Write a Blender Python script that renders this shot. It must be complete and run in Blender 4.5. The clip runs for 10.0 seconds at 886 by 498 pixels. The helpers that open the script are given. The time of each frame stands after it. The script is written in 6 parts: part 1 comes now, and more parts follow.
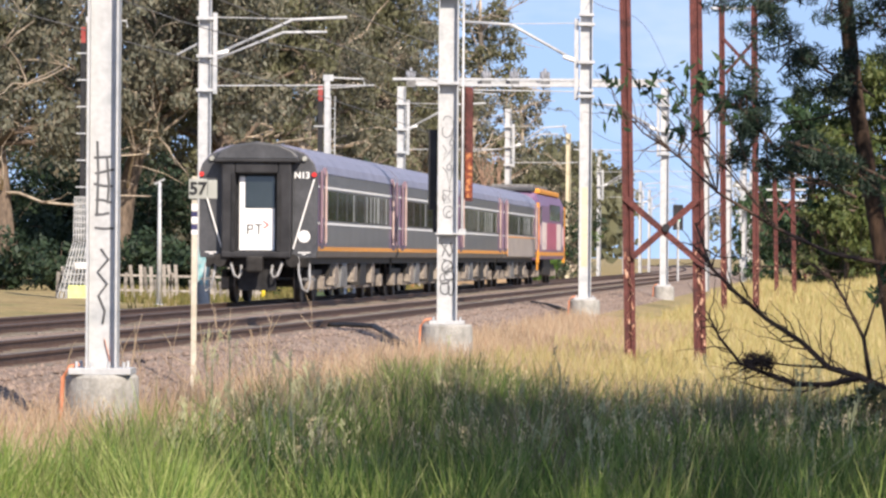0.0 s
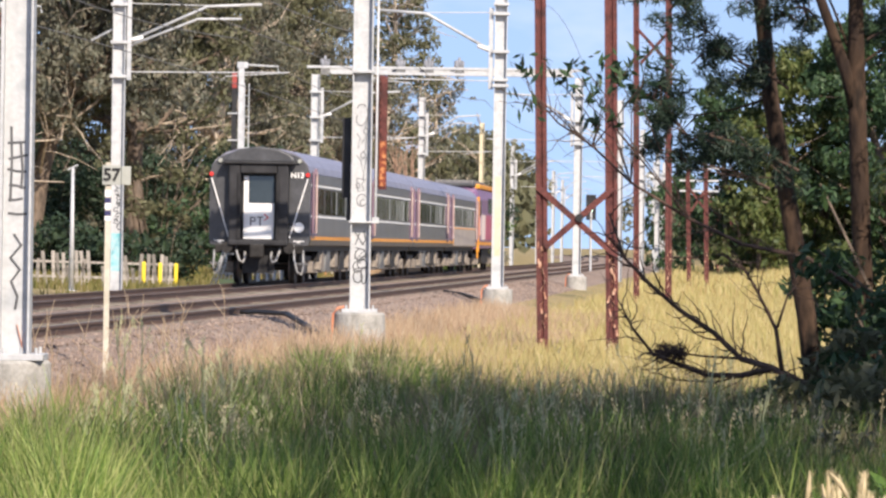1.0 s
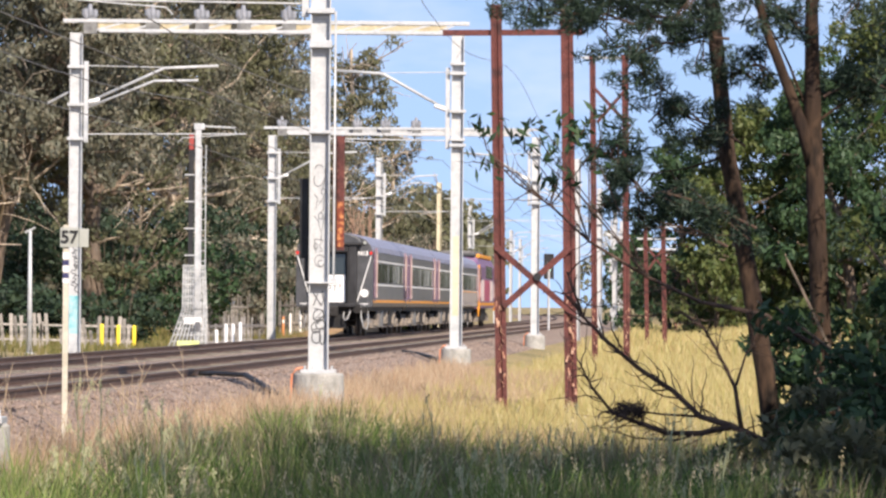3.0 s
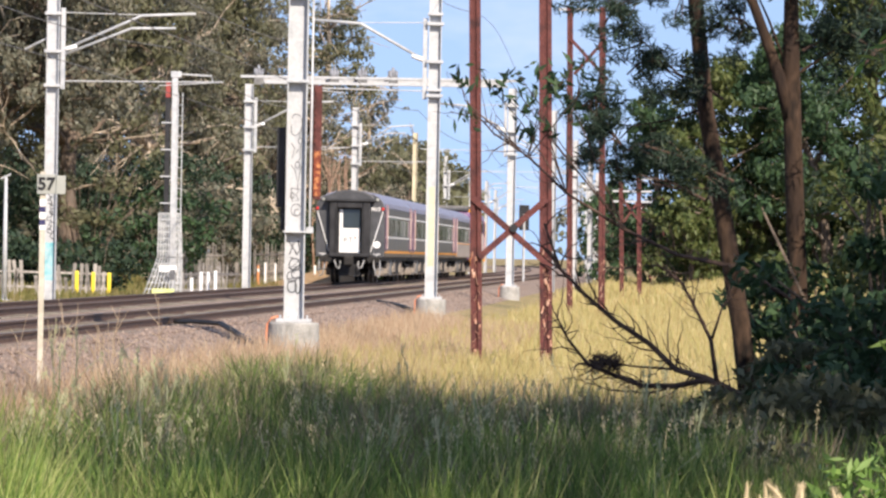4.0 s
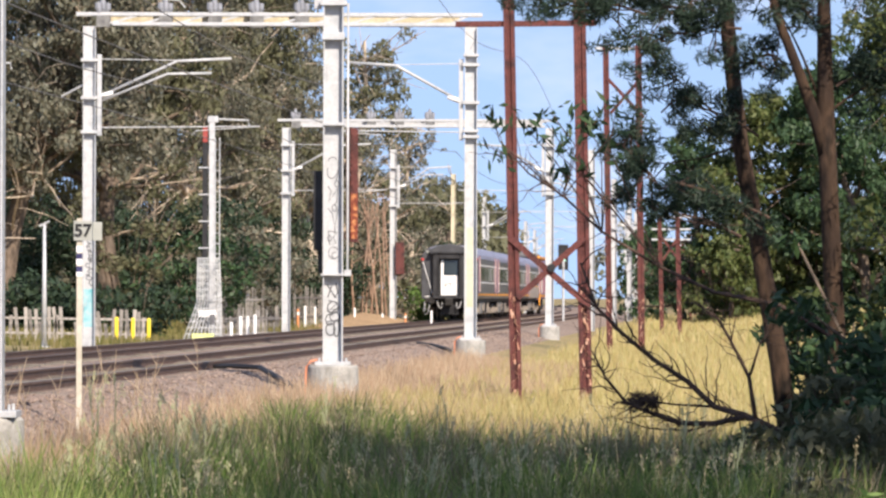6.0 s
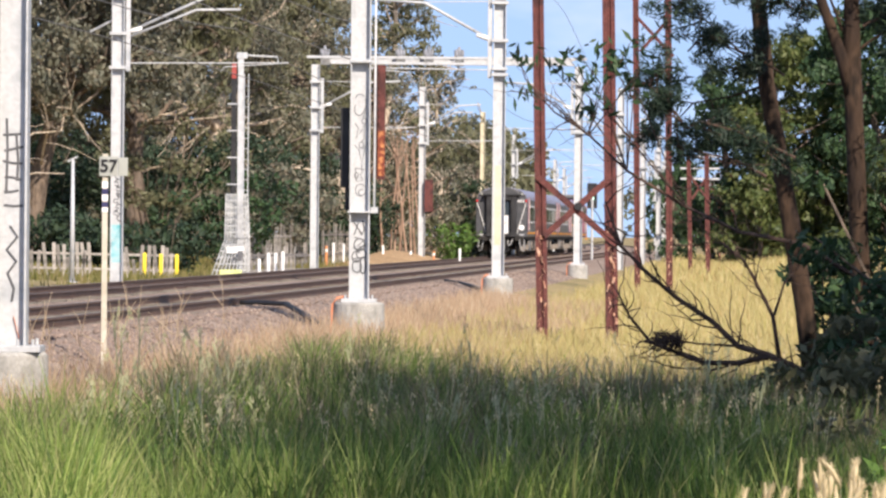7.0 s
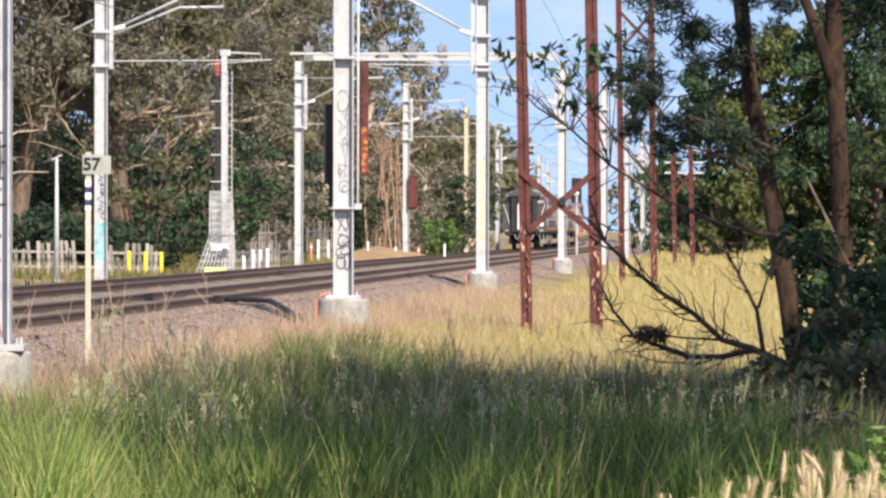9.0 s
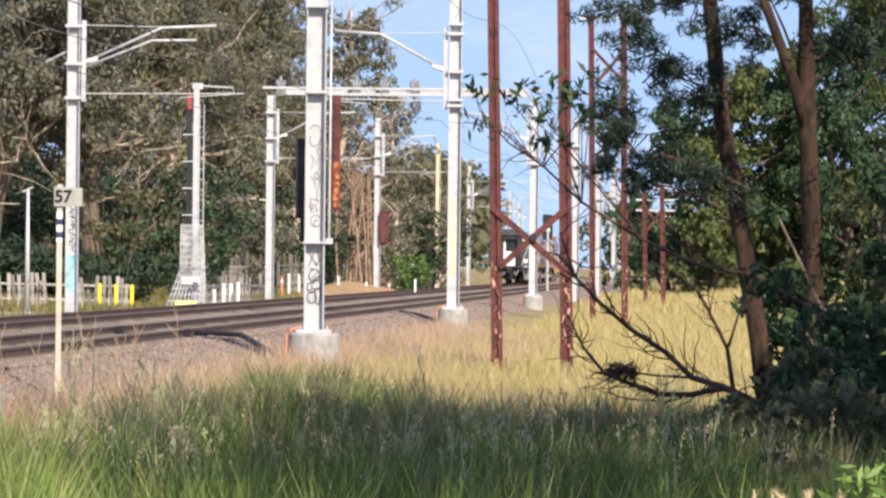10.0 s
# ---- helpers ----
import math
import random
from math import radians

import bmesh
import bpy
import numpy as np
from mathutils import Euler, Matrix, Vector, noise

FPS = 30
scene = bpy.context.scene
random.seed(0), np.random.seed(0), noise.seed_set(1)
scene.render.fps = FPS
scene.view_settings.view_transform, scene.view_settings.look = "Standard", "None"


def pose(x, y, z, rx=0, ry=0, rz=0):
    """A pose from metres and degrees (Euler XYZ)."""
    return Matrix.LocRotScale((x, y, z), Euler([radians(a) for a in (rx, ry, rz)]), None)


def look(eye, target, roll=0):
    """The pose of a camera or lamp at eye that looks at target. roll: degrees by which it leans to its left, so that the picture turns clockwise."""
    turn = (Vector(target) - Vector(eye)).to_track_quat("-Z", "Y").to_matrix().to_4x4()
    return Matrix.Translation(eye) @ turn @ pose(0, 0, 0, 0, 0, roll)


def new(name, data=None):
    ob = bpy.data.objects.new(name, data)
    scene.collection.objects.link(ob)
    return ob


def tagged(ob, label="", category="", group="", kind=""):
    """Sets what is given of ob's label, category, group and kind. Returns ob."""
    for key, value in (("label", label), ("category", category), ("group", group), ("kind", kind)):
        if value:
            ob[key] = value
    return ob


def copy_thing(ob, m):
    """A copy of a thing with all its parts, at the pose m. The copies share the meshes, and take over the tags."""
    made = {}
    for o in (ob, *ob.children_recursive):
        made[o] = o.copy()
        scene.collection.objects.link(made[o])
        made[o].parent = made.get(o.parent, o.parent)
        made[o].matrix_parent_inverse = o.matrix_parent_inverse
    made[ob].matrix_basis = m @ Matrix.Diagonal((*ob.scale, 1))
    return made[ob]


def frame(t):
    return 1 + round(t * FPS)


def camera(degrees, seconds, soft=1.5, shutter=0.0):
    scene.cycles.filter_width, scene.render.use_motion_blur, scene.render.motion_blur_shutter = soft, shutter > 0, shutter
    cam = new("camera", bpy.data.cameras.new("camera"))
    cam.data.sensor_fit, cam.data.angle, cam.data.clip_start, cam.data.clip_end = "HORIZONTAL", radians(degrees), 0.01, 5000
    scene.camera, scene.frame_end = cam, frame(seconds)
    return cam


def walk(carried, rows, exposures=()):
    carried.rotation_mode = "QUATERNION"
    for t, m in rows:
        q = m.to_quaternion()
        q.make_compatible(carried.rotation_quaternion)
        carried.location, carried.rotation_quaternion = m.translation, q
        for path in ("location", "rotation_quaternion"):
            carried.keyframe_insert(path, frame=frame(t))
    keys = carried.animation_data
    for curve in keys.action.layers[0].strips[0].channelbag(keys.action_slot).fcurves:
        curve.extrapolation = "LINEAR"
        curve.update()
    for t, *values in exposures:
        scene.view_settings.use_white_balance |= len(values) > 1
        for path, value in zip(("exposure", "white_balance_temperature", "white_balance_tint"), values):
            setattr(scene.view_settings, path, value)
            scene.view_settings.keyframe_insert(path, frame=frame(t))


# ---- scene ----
# The camera: a long lens held by hand beside the line, nearly still.
EYE_Z = 1.15          # over the rail heads
LENS = 10.70


def aim(x, yaw, pitch, roll):
    return pose(x, 0, EYE_Z) @ pose(0, 0, 0, 0, 0, -yaw) @ pose(0, 0, 0, 90 + pitch) @ pose(0, 0, 0, 0, 0, roll)


cam = camera(LENS, 10.0, soft=2.5)
PATH = [
    (0.0, 0.005, -1.2216, 0.0877, 0.406), (0.5, 0.008, -0.7397, -0.0892, 0.681),
    (1.0, -0.004, -0.1626, -0.0395, 0.862), (1.5, 0.005, 0.0053, 0.2287, 0.964),
    (2.0, -0.002, 0.1243, 0.2537, 0.794), (2.5, 0.000, 0.0000, 0.5400, 0.200),
    (3.0, -0.009, 0.3403, 0.6914, 0.447), (3.2, 0.005, 0.5420, 0.4483, 0.627),
    (4.3, -0.040, 0.7583, 0.0900, 1.161), (4.5, -0.030, 0.8733, 0.1600, 1.271),
    (5.0, -0.017, 1.0630, 0.5778, 1.079), (5.5, 0.003, 0.5672, 0.6803, 0.273),
    (5.7, 0.002, 0.3227, 0.6383, 0.054), (6.8, 0.044, -0.2527, 0.1578, 0.520),
    (7.0, 0.055, -0.1917, -0.1686, 0.514), (7.5, 0.054, -0.0113, -0.4077, 0.515),
    (8.0, 0.055, 0.0321, -0.1580, 0.372), (8.5, 0.072, -0.0024, -0.1125, 0.132),
    (9.0, 0.071, -0.0105, -0.2188, 0.106), (9.5, 0.068, 0.3680, -0.0922, 0.448),
    (10.0, 0.067, 0.3412, 0.2135, 0.618)]
walk(cam, [(t, aim(x, yaw, pitch, roll)) for t, x, yaw, pitch, roll in PATH], exposures=[(0, 0.80, 7000, 15), (10, 0.80, 7000, 15)])

# Light: an afternoon sun behind the camera, a little to its right, and a clear sky.
SUN_EL, SUN_AZ = radians(38), radians(157)      # azimuth of the sun from +y, clockwise seen from above
world = bpy.data.worlds.new("sky")
scene.world = world
world.use_nodes = True
wn = world.node_tree.nodes
sky = wn.new("ShaderNodeTexSky")
sky.sky_type, sky.sun_disc = "NISHITA", False
sky.sun_elevation, sky.sun_rotation = SUN_EL, SUN_AZ
sky.air_density, sky.dust_density, sky.ozone_density = 1.0, 0.2, 0.7
wl = world.node_tree.links.new
wn["Background"].inputs["Strength"].default_value = 0.145
# the haze along the horizon stays thin: the sky is read from higher up, and thin cloud lies over it
geo = wn.new("ShaderNodeTexCoord")
lift = wn.new("ShaderNodeVectorMath")
lift.operation, lift.inputs[1].default_value = "ADD", (0, 0, 0.34)
unit = wn.new("ShaderNodeVectorMath")
unit.operation = "NORMALIZE"
wl(geo.outputs["Generated"], lift.inputs[0])
wl(lift.outputs[0], unit.inputs[0])
wl(unit.outputs[0], sky.inputs["Vector"])
stretch = wn.new("ShaderNodeMapping")
stretch.inputs["Scale"].default_value = (9, 9, 26)
cloud = wn.new("ShaderNodeTexNoise")
cloud.inputs["Scale"].default_value, cloud.inputs["Detail"].default_value = 1.6, 5
cover = wn.new("ShaderNodeMapRange")
cover.inputs["From Min"].default_value, cover.inputs["From Max"].default_value = 0.50, 0.80
cover.inputs["To Max"].default_value = 0.6
veil = wn.new("ShaderNodeMixRGB")
veil.inputs["Color2"].default_value = (4.9, 5.0, 5.9, 1)
wl(geo.outputs["Generated"], stretch.inputs["Vector"])
wl(stretch.outputs[0], cloud.inputs["Vector"])
wl(cloud.outputs["Fac"], cover.inputs["Value"])
wl(cover.outputs[0], veil.inputs["Fac"])
wl(sky.outputs[0], veil.inputs["Color1"])
wl(veil.outputs[0], wn["Background"].inputs["Color"])
sun_data = bpy.data.lights.new("sun", "SUN")
sun_data.energy, sun_data.angle, sun_data.color = 4.2, radians(0.6), (1.0, 0.93, 0.82)
sun = new("sun", sun_data)
TO_SUN = Vector((math.sin(SUN_AZ) * math.cos(SUN_EL), math.cos(SUN_AZ) * math.cos(SUN_EL), math.sin(SUN_EL)))
sun.matrix_world = look(TO_SUN * 60, (0, 0, 0))

# ---- materials ----


def material(name, colors, scale=6.0, rough=0.7, metal=0.0, bump=0.0, bump_scale=40.0, fine=None, island=False, per_object=0.0, specular=0.3, translucent=0.0, stretch=None):
    """Colours mixed by a coarse noise (or at random for each loose piece), with a fine grain and relief."""
    mat = bpy.data.materials.new(name)
    mat.use_nodes = True
    nt = mat.node_tree
    n, link = nt.nodes, nt.links.new
    shader = n["Principled BSDF"]
    coord = n.new("ShaderNodeTexCoord")
    source = coord.outputs["Object"]
    if stretch:
        mp = n.new("ShaderNodeMapping")
        mp.inputs["Scale"].default_value = stretch
        link(source, mp.inputs["Vector"])
        source = mp.outputs["Vector"]
    ramp = n.new("ShaderNodeValToRGB")
    el = ramp.color_ramp.elements
    spread = (0.32, 0.68) if not island else (0.0, 1.0)
    while len(el) < len(colors):
        el.new(0.5)
    for i, c in enumerate(colors):
        k = i / max(1, len(colors) - 1)
        el[i].position = spread[0] + (spread[1] - spread[0]) * k
        el[i].color = (*c, 1)
    if island:
        geo = n.new("ShaderNodeNewGeometry")
        link(geo.outputs["Random Per Island"], ramp.inputs["Fac"])
    else:
        tex = n.new("ShaderNodeTexNoise")
        tex.inputs["Scale"].default_value, tex.inputs["Detail"].default_value = scale, 6
        link(source, tex.inputs["Vector"])
        link(tex.outputs["Fac"], ramp.inputs["Fac"])
    out = ramp.outputs["Color"]
    if fine:
        grain = n.new("ShaderNodeTexNoise")
        grain.inputs["Scale"].default_value, grain.inputs["Detail"].default_value = fine[0], 4
        link(source, grain.inputs["Vector"])
        rng = n.new("ShaderNodeMapRange")
        rng.inputs["From Min"].default_value, rng.inputs["From Max"].default_value = 0.3, 0.7
        rng.inputs["To Min"].default_value, rng.inputs["To Max"].default_value = 1 - fine[1], 1 + fine[1]
        link(grain.outputs["Fac"], rng.inputs["Value"])
        mul = n.new("ShaderNodeVectorMath")
        mul.operation = "SCALE"
        link(out, mul.inputs[0])
        link(rng.outputs[0], mul.inputs["Scale"])
        out = mul.outputs[0]
    if per_object:
        info = n.new("ShaderNodeObjectInfo")
        rng = n.new("ShaderNodeMapRange")
        rng.inputs["To Min"].default_value, rng.inputs["To Max"].default_value = 1 - per_object, 1 + per_object
        link(info.outputs["Random"], rng.inputs["Value"])
        mul = n.new("ShaderNodeVectorMath")
        mul.operation = "SCALE"
        link(out, mul.inputs[0])
        link(rng.outputs[0], mul.inputs["Scale"])
        out = mul.outputs[0]
    link(out, shader.inputs["Base Color"])
    shader.inputs["Roughness"].default_value = rough
    shader.inputs["Metallic"].default_value = metal
    shader.inputs["Specular IOR Level"].default_value = specular
    if bump:
        tex = n.new("ShaderNodeTexNoise")
        tex.inputs["Scale"].default_value, tex.inputs["Detail"].default_value = bump_scale, 5
        link(source, tex.inputs["Vector"])
        b = n.new("ShaderNodeBump")
        b.inputs["Strength"].default_value, b.inputs["Distance"].default_value = min(1.0, bump), 0.02 * max(1.0, bump)
        link(tex.outputs["Fac"], b.inputs["Height"])
        link(b.outputs[0], shader.inputs["Normal"])
    if translucent:
        tr = n.new("ShaderNodeBsdfTranslucent")
        link(out, tr.inputs["Color"])
        mix = n.new("ShaderNodeMixShader")
        mix.inputs["Fac"].default_value = translucent
        link(shader.outputs[0], mix.inputs[1])
        link(tr.outputs[0], mix.inputs[2])
        link(mix.outputs[0], n["Material Output"].inputs["Surface"])
    return mat


STEEL = material("galvanised_steel", [(0.35, 0.37, 0.39), (0.48, 0.49, 0.50), (0.41, 0.42, 0.43)], 2.5, 0.55, 0.15, 0.15, 30, fine=(18, 0.08))
RUST_FLAKE = material("flaking_orange_rust", [(0.13, 0.03, 0.02), (0.22, 0.055, 0.03), (0.55, 0.24, 0.10)], 14, 0.75, 0.05, 0.6, 50, fine=(30, 0.3))
STEEL_DARK = material("weathered_steel", [(0.12, 0.12, 0.12), (0.24, 0.24, 0.23)], 6, 0.6, 0.4)
CREAM_POLE = material("cream_pole", [(0.48, 0.43, 0.30), (0.58, 0.54, 0.42)], 1.5, 0.7, fine=(20, 0.1))
CONCRETE = material("concrete", [(0.24, 0.235, 0.215), (0.36, 0.35, 0.325), (0.30, 0.295, 0.275)], 3, 0.85, 0, 0.5, 25, fine=(30, 0.15))
RUST = material("rusted_rail_steel", [(0.075, 0.026, 0.026), (0.13, 0.043, 0.038), (0.05, 0.022, 0.022)], 3, 0.75, 0.15, 0.5, 40, fine=(25, 0.3))
RUST_DARK = material("dark_brown_rust", [(0.045, 0.02, 0.018), (0.08, 0.03, 0.026)], 4, 0.8, 0.1, 0.4, 40)
RUST_BRIGHT = material("scaly_rust", [(0.24, 0.08, 0.05), (0.50, 0.28, 0.19), (0.60, 0.40, 0.30)], 9, 0.75, 0.05, 0.6, 50, fine=(25, 0.3))
RAIL = material("rail_steel", [(0.09, 0.055, 0.04), (0.14, 0.085, 0.06)], 5, 0.6, 0.3, 0.2, 40, fine=(30, 0.2))
RAIL_HEAD = material("worn_rail_head", [(0.15, 0.125, 0.11), (0.21, 0.18, 0.16)], 3, 0.5, 0.5)
SLEEPER = material("sleeper_timber", [(0.13, 0.11, 0.09), (0.22, 0.20, 0.17)], 4, 0.9, 0, 0.5, 20, fine=(25, 0.25), per_object=0.25)
BALLAST = material("ballast", [(0.15, 0.105, 0.08), (0.27, 0.20, 0.16), (0.20, 0.155, 0.125), (0.33, 0.26, 0.21)], 1.2, 0.95, 0, 0.9, 30, fine=(22, 0.35))
STONE = material("ballast_stone", [(0.13, 0.095, 0.075), (0.23, 0.17, 0.14), (0.32, 0.25, 0.205)], rough=0.95, island=True)
SOIL = material("dry_soil", [(0.20, 0.145, 0.07), (0.30, 0.23, 0.11), (0.16, 0.15, 0.06)], 0.35, 0.95, 0, 0.8, 9, fine=(4, 0.35))
DIRT = material("bare_orange_dirt", [(0.30, 0.19, 0.10), (0.40, 0.27, 0.15)], 0.6, 0.95, 0, 0.8, 9, fine=(5, 0.3))
BLACK = material("black_plastic", [(0.012, 0.012, 0.014), (0.03, 0.03, 0.032)], 4, 0.5)
WHITE = material("white_paint", [(0.74, 0.74, 0.73), (0.84, 0.84, 0.83)], 3, 0.5, fine=(30, 0.05))
ORANGE_PIPE = material("orange_conduit", [(0.55, 0.20, 0.11), (0.66, 0.28, 0.16)], 5, 0.5)
YELLOW = material("yellow_paint", [(0.75, 0.58, 0.04), (0.85, 0.68, 0.08)], 4, 0.5)
FENCE_WOOD = material("grey_weathered_paling", [(0.14, 0.13, 0.115), (0.30, 0.275, 0.25), (0.20, 0.185, 0.165)], 3, 0.9, 0, 0.4, 30, per_object=0.4, fine=(20, 0.25))
SIGN_FACE = material("sign_face", [(0.30, 0.31, 0.28), (0.38, 0.39, 0.36)], 6, 0.5)
TEAL = material("teal_spray_paint", [(0.10, 0.36, 0.41), (0.26, 0.48, 0.52), (0.42, 0.48, 0.49)], 5, 0.6)
SPRAY_GREY = material("faded_grey_spray_paint", [(0.13, 0.135, 0.14), (0.22, 0.22, 0.23)], 3, 0.7)
SPRAY = material("dark_spray_paint", [(0.05, 0.055, 0.06), (0.14, 0.14, 0.15)], 3, 0.7)
BARK = material("grey_brown_bark", [(0.07, 0.055, 0.045), (0.16, 0.12, 0.09), (0.11, 0.09, 0.075)], 3, 0.95, 0, 1.0, 18, fine=(14, 0.35), stretch=(1, 1, 0.3))
BARK_PALE = material("pale_gum_bark", [(0.34, 0.26, 0.19), (0.50, 0.42, 0.33), (0.24, 0.19, 0.15)], 2, 0.9, 0, 0.6, 14, fine=(10, 0.25), stretch=(1, 1, 0.3))
BARK_SAP = material("reddish_sapling_bark", [(0.20, 0.12, 0.085), (0.34, 0.23, 0.165), (0.26, 0.165, 0.12)], 3, 0.9, 0, 0.5, 14, fine=(10, 0.25), stretch=(1, 1, 0.3))
# red-brown bark darkened all over to stand in for shade on the trunks
BARK_RED = material("shade_darkened_red_brown_bark", [(0.013, 0.010, 0.008), (0.056, 0.034, 0.022), (0.022, 0.014, 0.011)], 5, 0.95, 0, 1.0, 22, fine=(20, 0.4), stretch=(1, 1, 0.35))
TWIG = material("dead_twig", [(0.055, 0.035, 0.03), (0.12, 0.08, 0.06)], 8, 0.95)
LEAF_GUM = material("gum_leaves", [(0.076, 0.082, 0.062), (0.156, 0.158, 0.11), (0.124, 0.128, 0.096), (0.178, 0.155, 0.105), (0.196, 0.196, 0.145)], rough=0.55, island=True, translucent=0.25)
LEAF_OLIVE = material("olive_leaves", [(0.085, 0.09, 0.05), (0.155, 0.155, 0.085), (0.12, 0.12, 0.07)], rough=0.55, island=True, translucent=0.25)
# leaf green darkened to hold the gloom below the gum trees
LEAF_SHADE = material("shade_darkened_leaves", [(0.015, 0.030, 0.018), (0.034, 0.058, 0.028), (0.024, 0.044, 0.026)], rough=0.6, island=True, translucent=0.15)
LEAF_DARK = material("dark_green_leaves", [(0.022, 0.05, 0.024), (0.05, 0.095, 0.036), (0.036, 0.07, 0.036)], rough=0.55, island=True, translucent=0.2)
LEAF_GREEN = material("fresh_green_leaves", [(0.05, 0.11, 0.025), (0.10, 0.19, 0.04), (0.14, 0.22, 0.06)], rough=0.5, island=True, translucent=0.3)
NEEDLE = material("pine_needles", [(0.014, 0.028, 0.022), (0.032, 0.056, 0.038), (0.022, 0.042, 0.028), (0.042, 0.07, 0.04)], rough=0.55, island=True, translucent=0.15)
GRASS_GREEN = material("lush_grass", [(0.040, 0.085, 0.020), (0.095, 0.165, 0.036), (0.165, 0.235, 0.058), (0.29, 0.29, 0.12)], rough=0.6, fine=(1.3, 0.55), island=True, translucent=0.3)
# lit copy of the meadow grass, sunshine mixed into the yellow-green
GRASS_LIT = material("sun_brightened_grass", [(0.12, 0.19, 0.04), (0.20, 0.28, 0.06), (0.28, 0.34, 0.10), (0.36, 0.36, 0.15)], rough=0.55, fine=(1.3, 0.4), island=True, translucent=0.35)
GRASS_GOLD = material("golden_dry_grass", [(0.37, 0.28, 0.12), (0.46, 0.37, 0.17), (0.36, 0.33, 0.12), (0.54, 0.45, 0.24)], rough=0.7, island=True, translucent=0.3)
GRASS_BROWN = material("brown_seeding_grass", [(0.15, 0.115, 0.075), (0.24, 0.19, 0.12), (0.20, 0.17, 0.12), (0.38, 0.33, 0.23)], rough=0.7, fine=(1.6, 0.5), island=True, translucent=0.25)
GRASS_PINK = material("pinkish_dead_grass", [(0.34, 0.22, 0.14), (0.44, 0.31, 0.21), (0.50, 0.40, 0.28), (0.30, 0.20, 0.13)], rough=0.75, island=True, translucent=0.25)
STRAW = material("pale_straw_heads", [(0.52, 0.42, 0.25), (0.66, 0.56, 0.36), (0.58, 0.46, 0.27)], rough=0.75, island=True, translucent=0.3)

# ---- building helpers ----


class Shape:
    """Vertices and faces gathered for one mesh."""

    def __init__(self):
        self.v, self.f = [], []

    def add(self, verts, faces):
        k = len(self.v)
        self.v += [tuple(p) for p in verts]
        self.f += [tuple(i + k for i in f) for f in faces]
        return self

    def box(self, x0, x1, y0, y1, z0, z1):
        return self.add([(x, y, z) for z in (z0, z1) for y in (y0, y1) for x in (x0, x1)],
                        [(0, 2, 3, 1), (4, 5, 7, 6), (0, 1, 5, 4), (2, 6, 7, 3), (0, 4, 6, 2), (1, 3, 7, 5)])

    def tube(self, pts, radii, n=8, caps=True):
        """A round bar through the points, with a radius at each."""
        pts = [Vector(p) for p in pts]
        if not isinstance(radii, (list, tuple)):
            radii = [radii] * len(pts)
        k = len(self.v)
        for i, p in enumerate(pts):
            d = (pts[min(i + 1, len(pts) - 1)] - pts[max(i - 1, 0)]).normalized()
            side = d.cross(Vector((0, 0, 1)) if abs(d.z) < 0.9 else Vector((0, 1, 0))).normalized()
            up = side.cross(d)
            for j in range(n):
                a = 2 * math.pi * j / n
                self.v.append(tuple(p + (side * math.cos(a) + up * math.sin(a)) * radii[i]))
        for i in range(len(pts) - 1):
            for j in range(n):
                a, b = k + i * n + j, k + i * n + (j + 1) % n
                self.f.append((a, b, b + n, a + n))
        if caps:
            self.f.append(tuple(k + j for j in range(n))[::-1])
            self.f.append(tuple(k + (len(pts) - 1) * n + j for j in range(n)))
        return self

    def bar(self, p, q, w, h):
        """A square bar from p to q."""
        p, q = Vector(p), Vector(q)
        d = (q - p).normalized()
        side = d.cross(Vector((0, 0, 1)) if abs(d.z) < 0.95 else Vector((0, 1, 0))).normalized()
        up = side.cross(d)
        return self.add([e + side * sx * w / 2 + up * sz * h / 2 for e in (p, q) for sz in (-1, 1) for sx in (-1, 1)],
                        [(0, 1, 3, 2), (4, 6, 7, 5), (0, 4, 5, 1), (2, 3, 7, 6), (0, 2, 6, 4), (1, 5, 7, 3)])

    def sweep(self, profile, stations, closed=True, caps=True):
        """A profile of (x, z) carried along stations of (point, sideways unit vector)."""
        k, n = len(self.v), len(profile)
        for p, s in stations:
            for a, b in profile:
                self.v.append((p[0] + s[0] * a, p[1] + s[1] * a, p[2] + b))
        for i in range(len(stations) - 1):
            for j in range(n if closed else n - 1):
                a, b = k + i * n + j, k + i * n + (j + 1) % n
                self.f.append((a, a + n, b + n, b))
        if caps and closed:
            self.f.append(tuple(k + j for j in range(n)))
            self.f.append(tuple(k + (len(stations) - 1) * n + j for j in range(n))[::-1])
        return self

    def mesh(self, name, mat, smooth=False):
        me = bpy.data.meshes.new(name)
        me.from_pydata(self.v, [], self.f)
        for m in (mat if isinstance(mat, (list, tuple)) else [mat]):
            me.materials.append(m)
        if smooth:
            me.polygons.foreach_set("use_smooth", [True] * len(me.polygons))
        me.update()
        return me


def part(name, shape, mat, parent, label="", bevel=0.0, smooth=False):
    ob = new(name, shape.mesh(name, mat, smooth) if isinstance(shape, Shape) else shape)
    ob.parent = parent
    if bevel:
        mod = ob.modifiers.new("edge", "BEVEL")
        mod.width, mod.segments, mod.limit_method = bevel, 2, "ANGLE"
    return tagged(ob, label)


def solo(name, shape, mat, label, category, group="", kind="", bevel=0.0, smooth=False):
    ob = part(name, shape, mat, None, "", bevel, smooth)
    return tagged(ob, label, category, group, kind)


def thing(name, label, category, group="", m=None):
    ob = new(name)
    ob.empty_display_size = 0.3
    if m is not None:
        ob.matrix_world = m
    return tagged(ob, label, category, group)


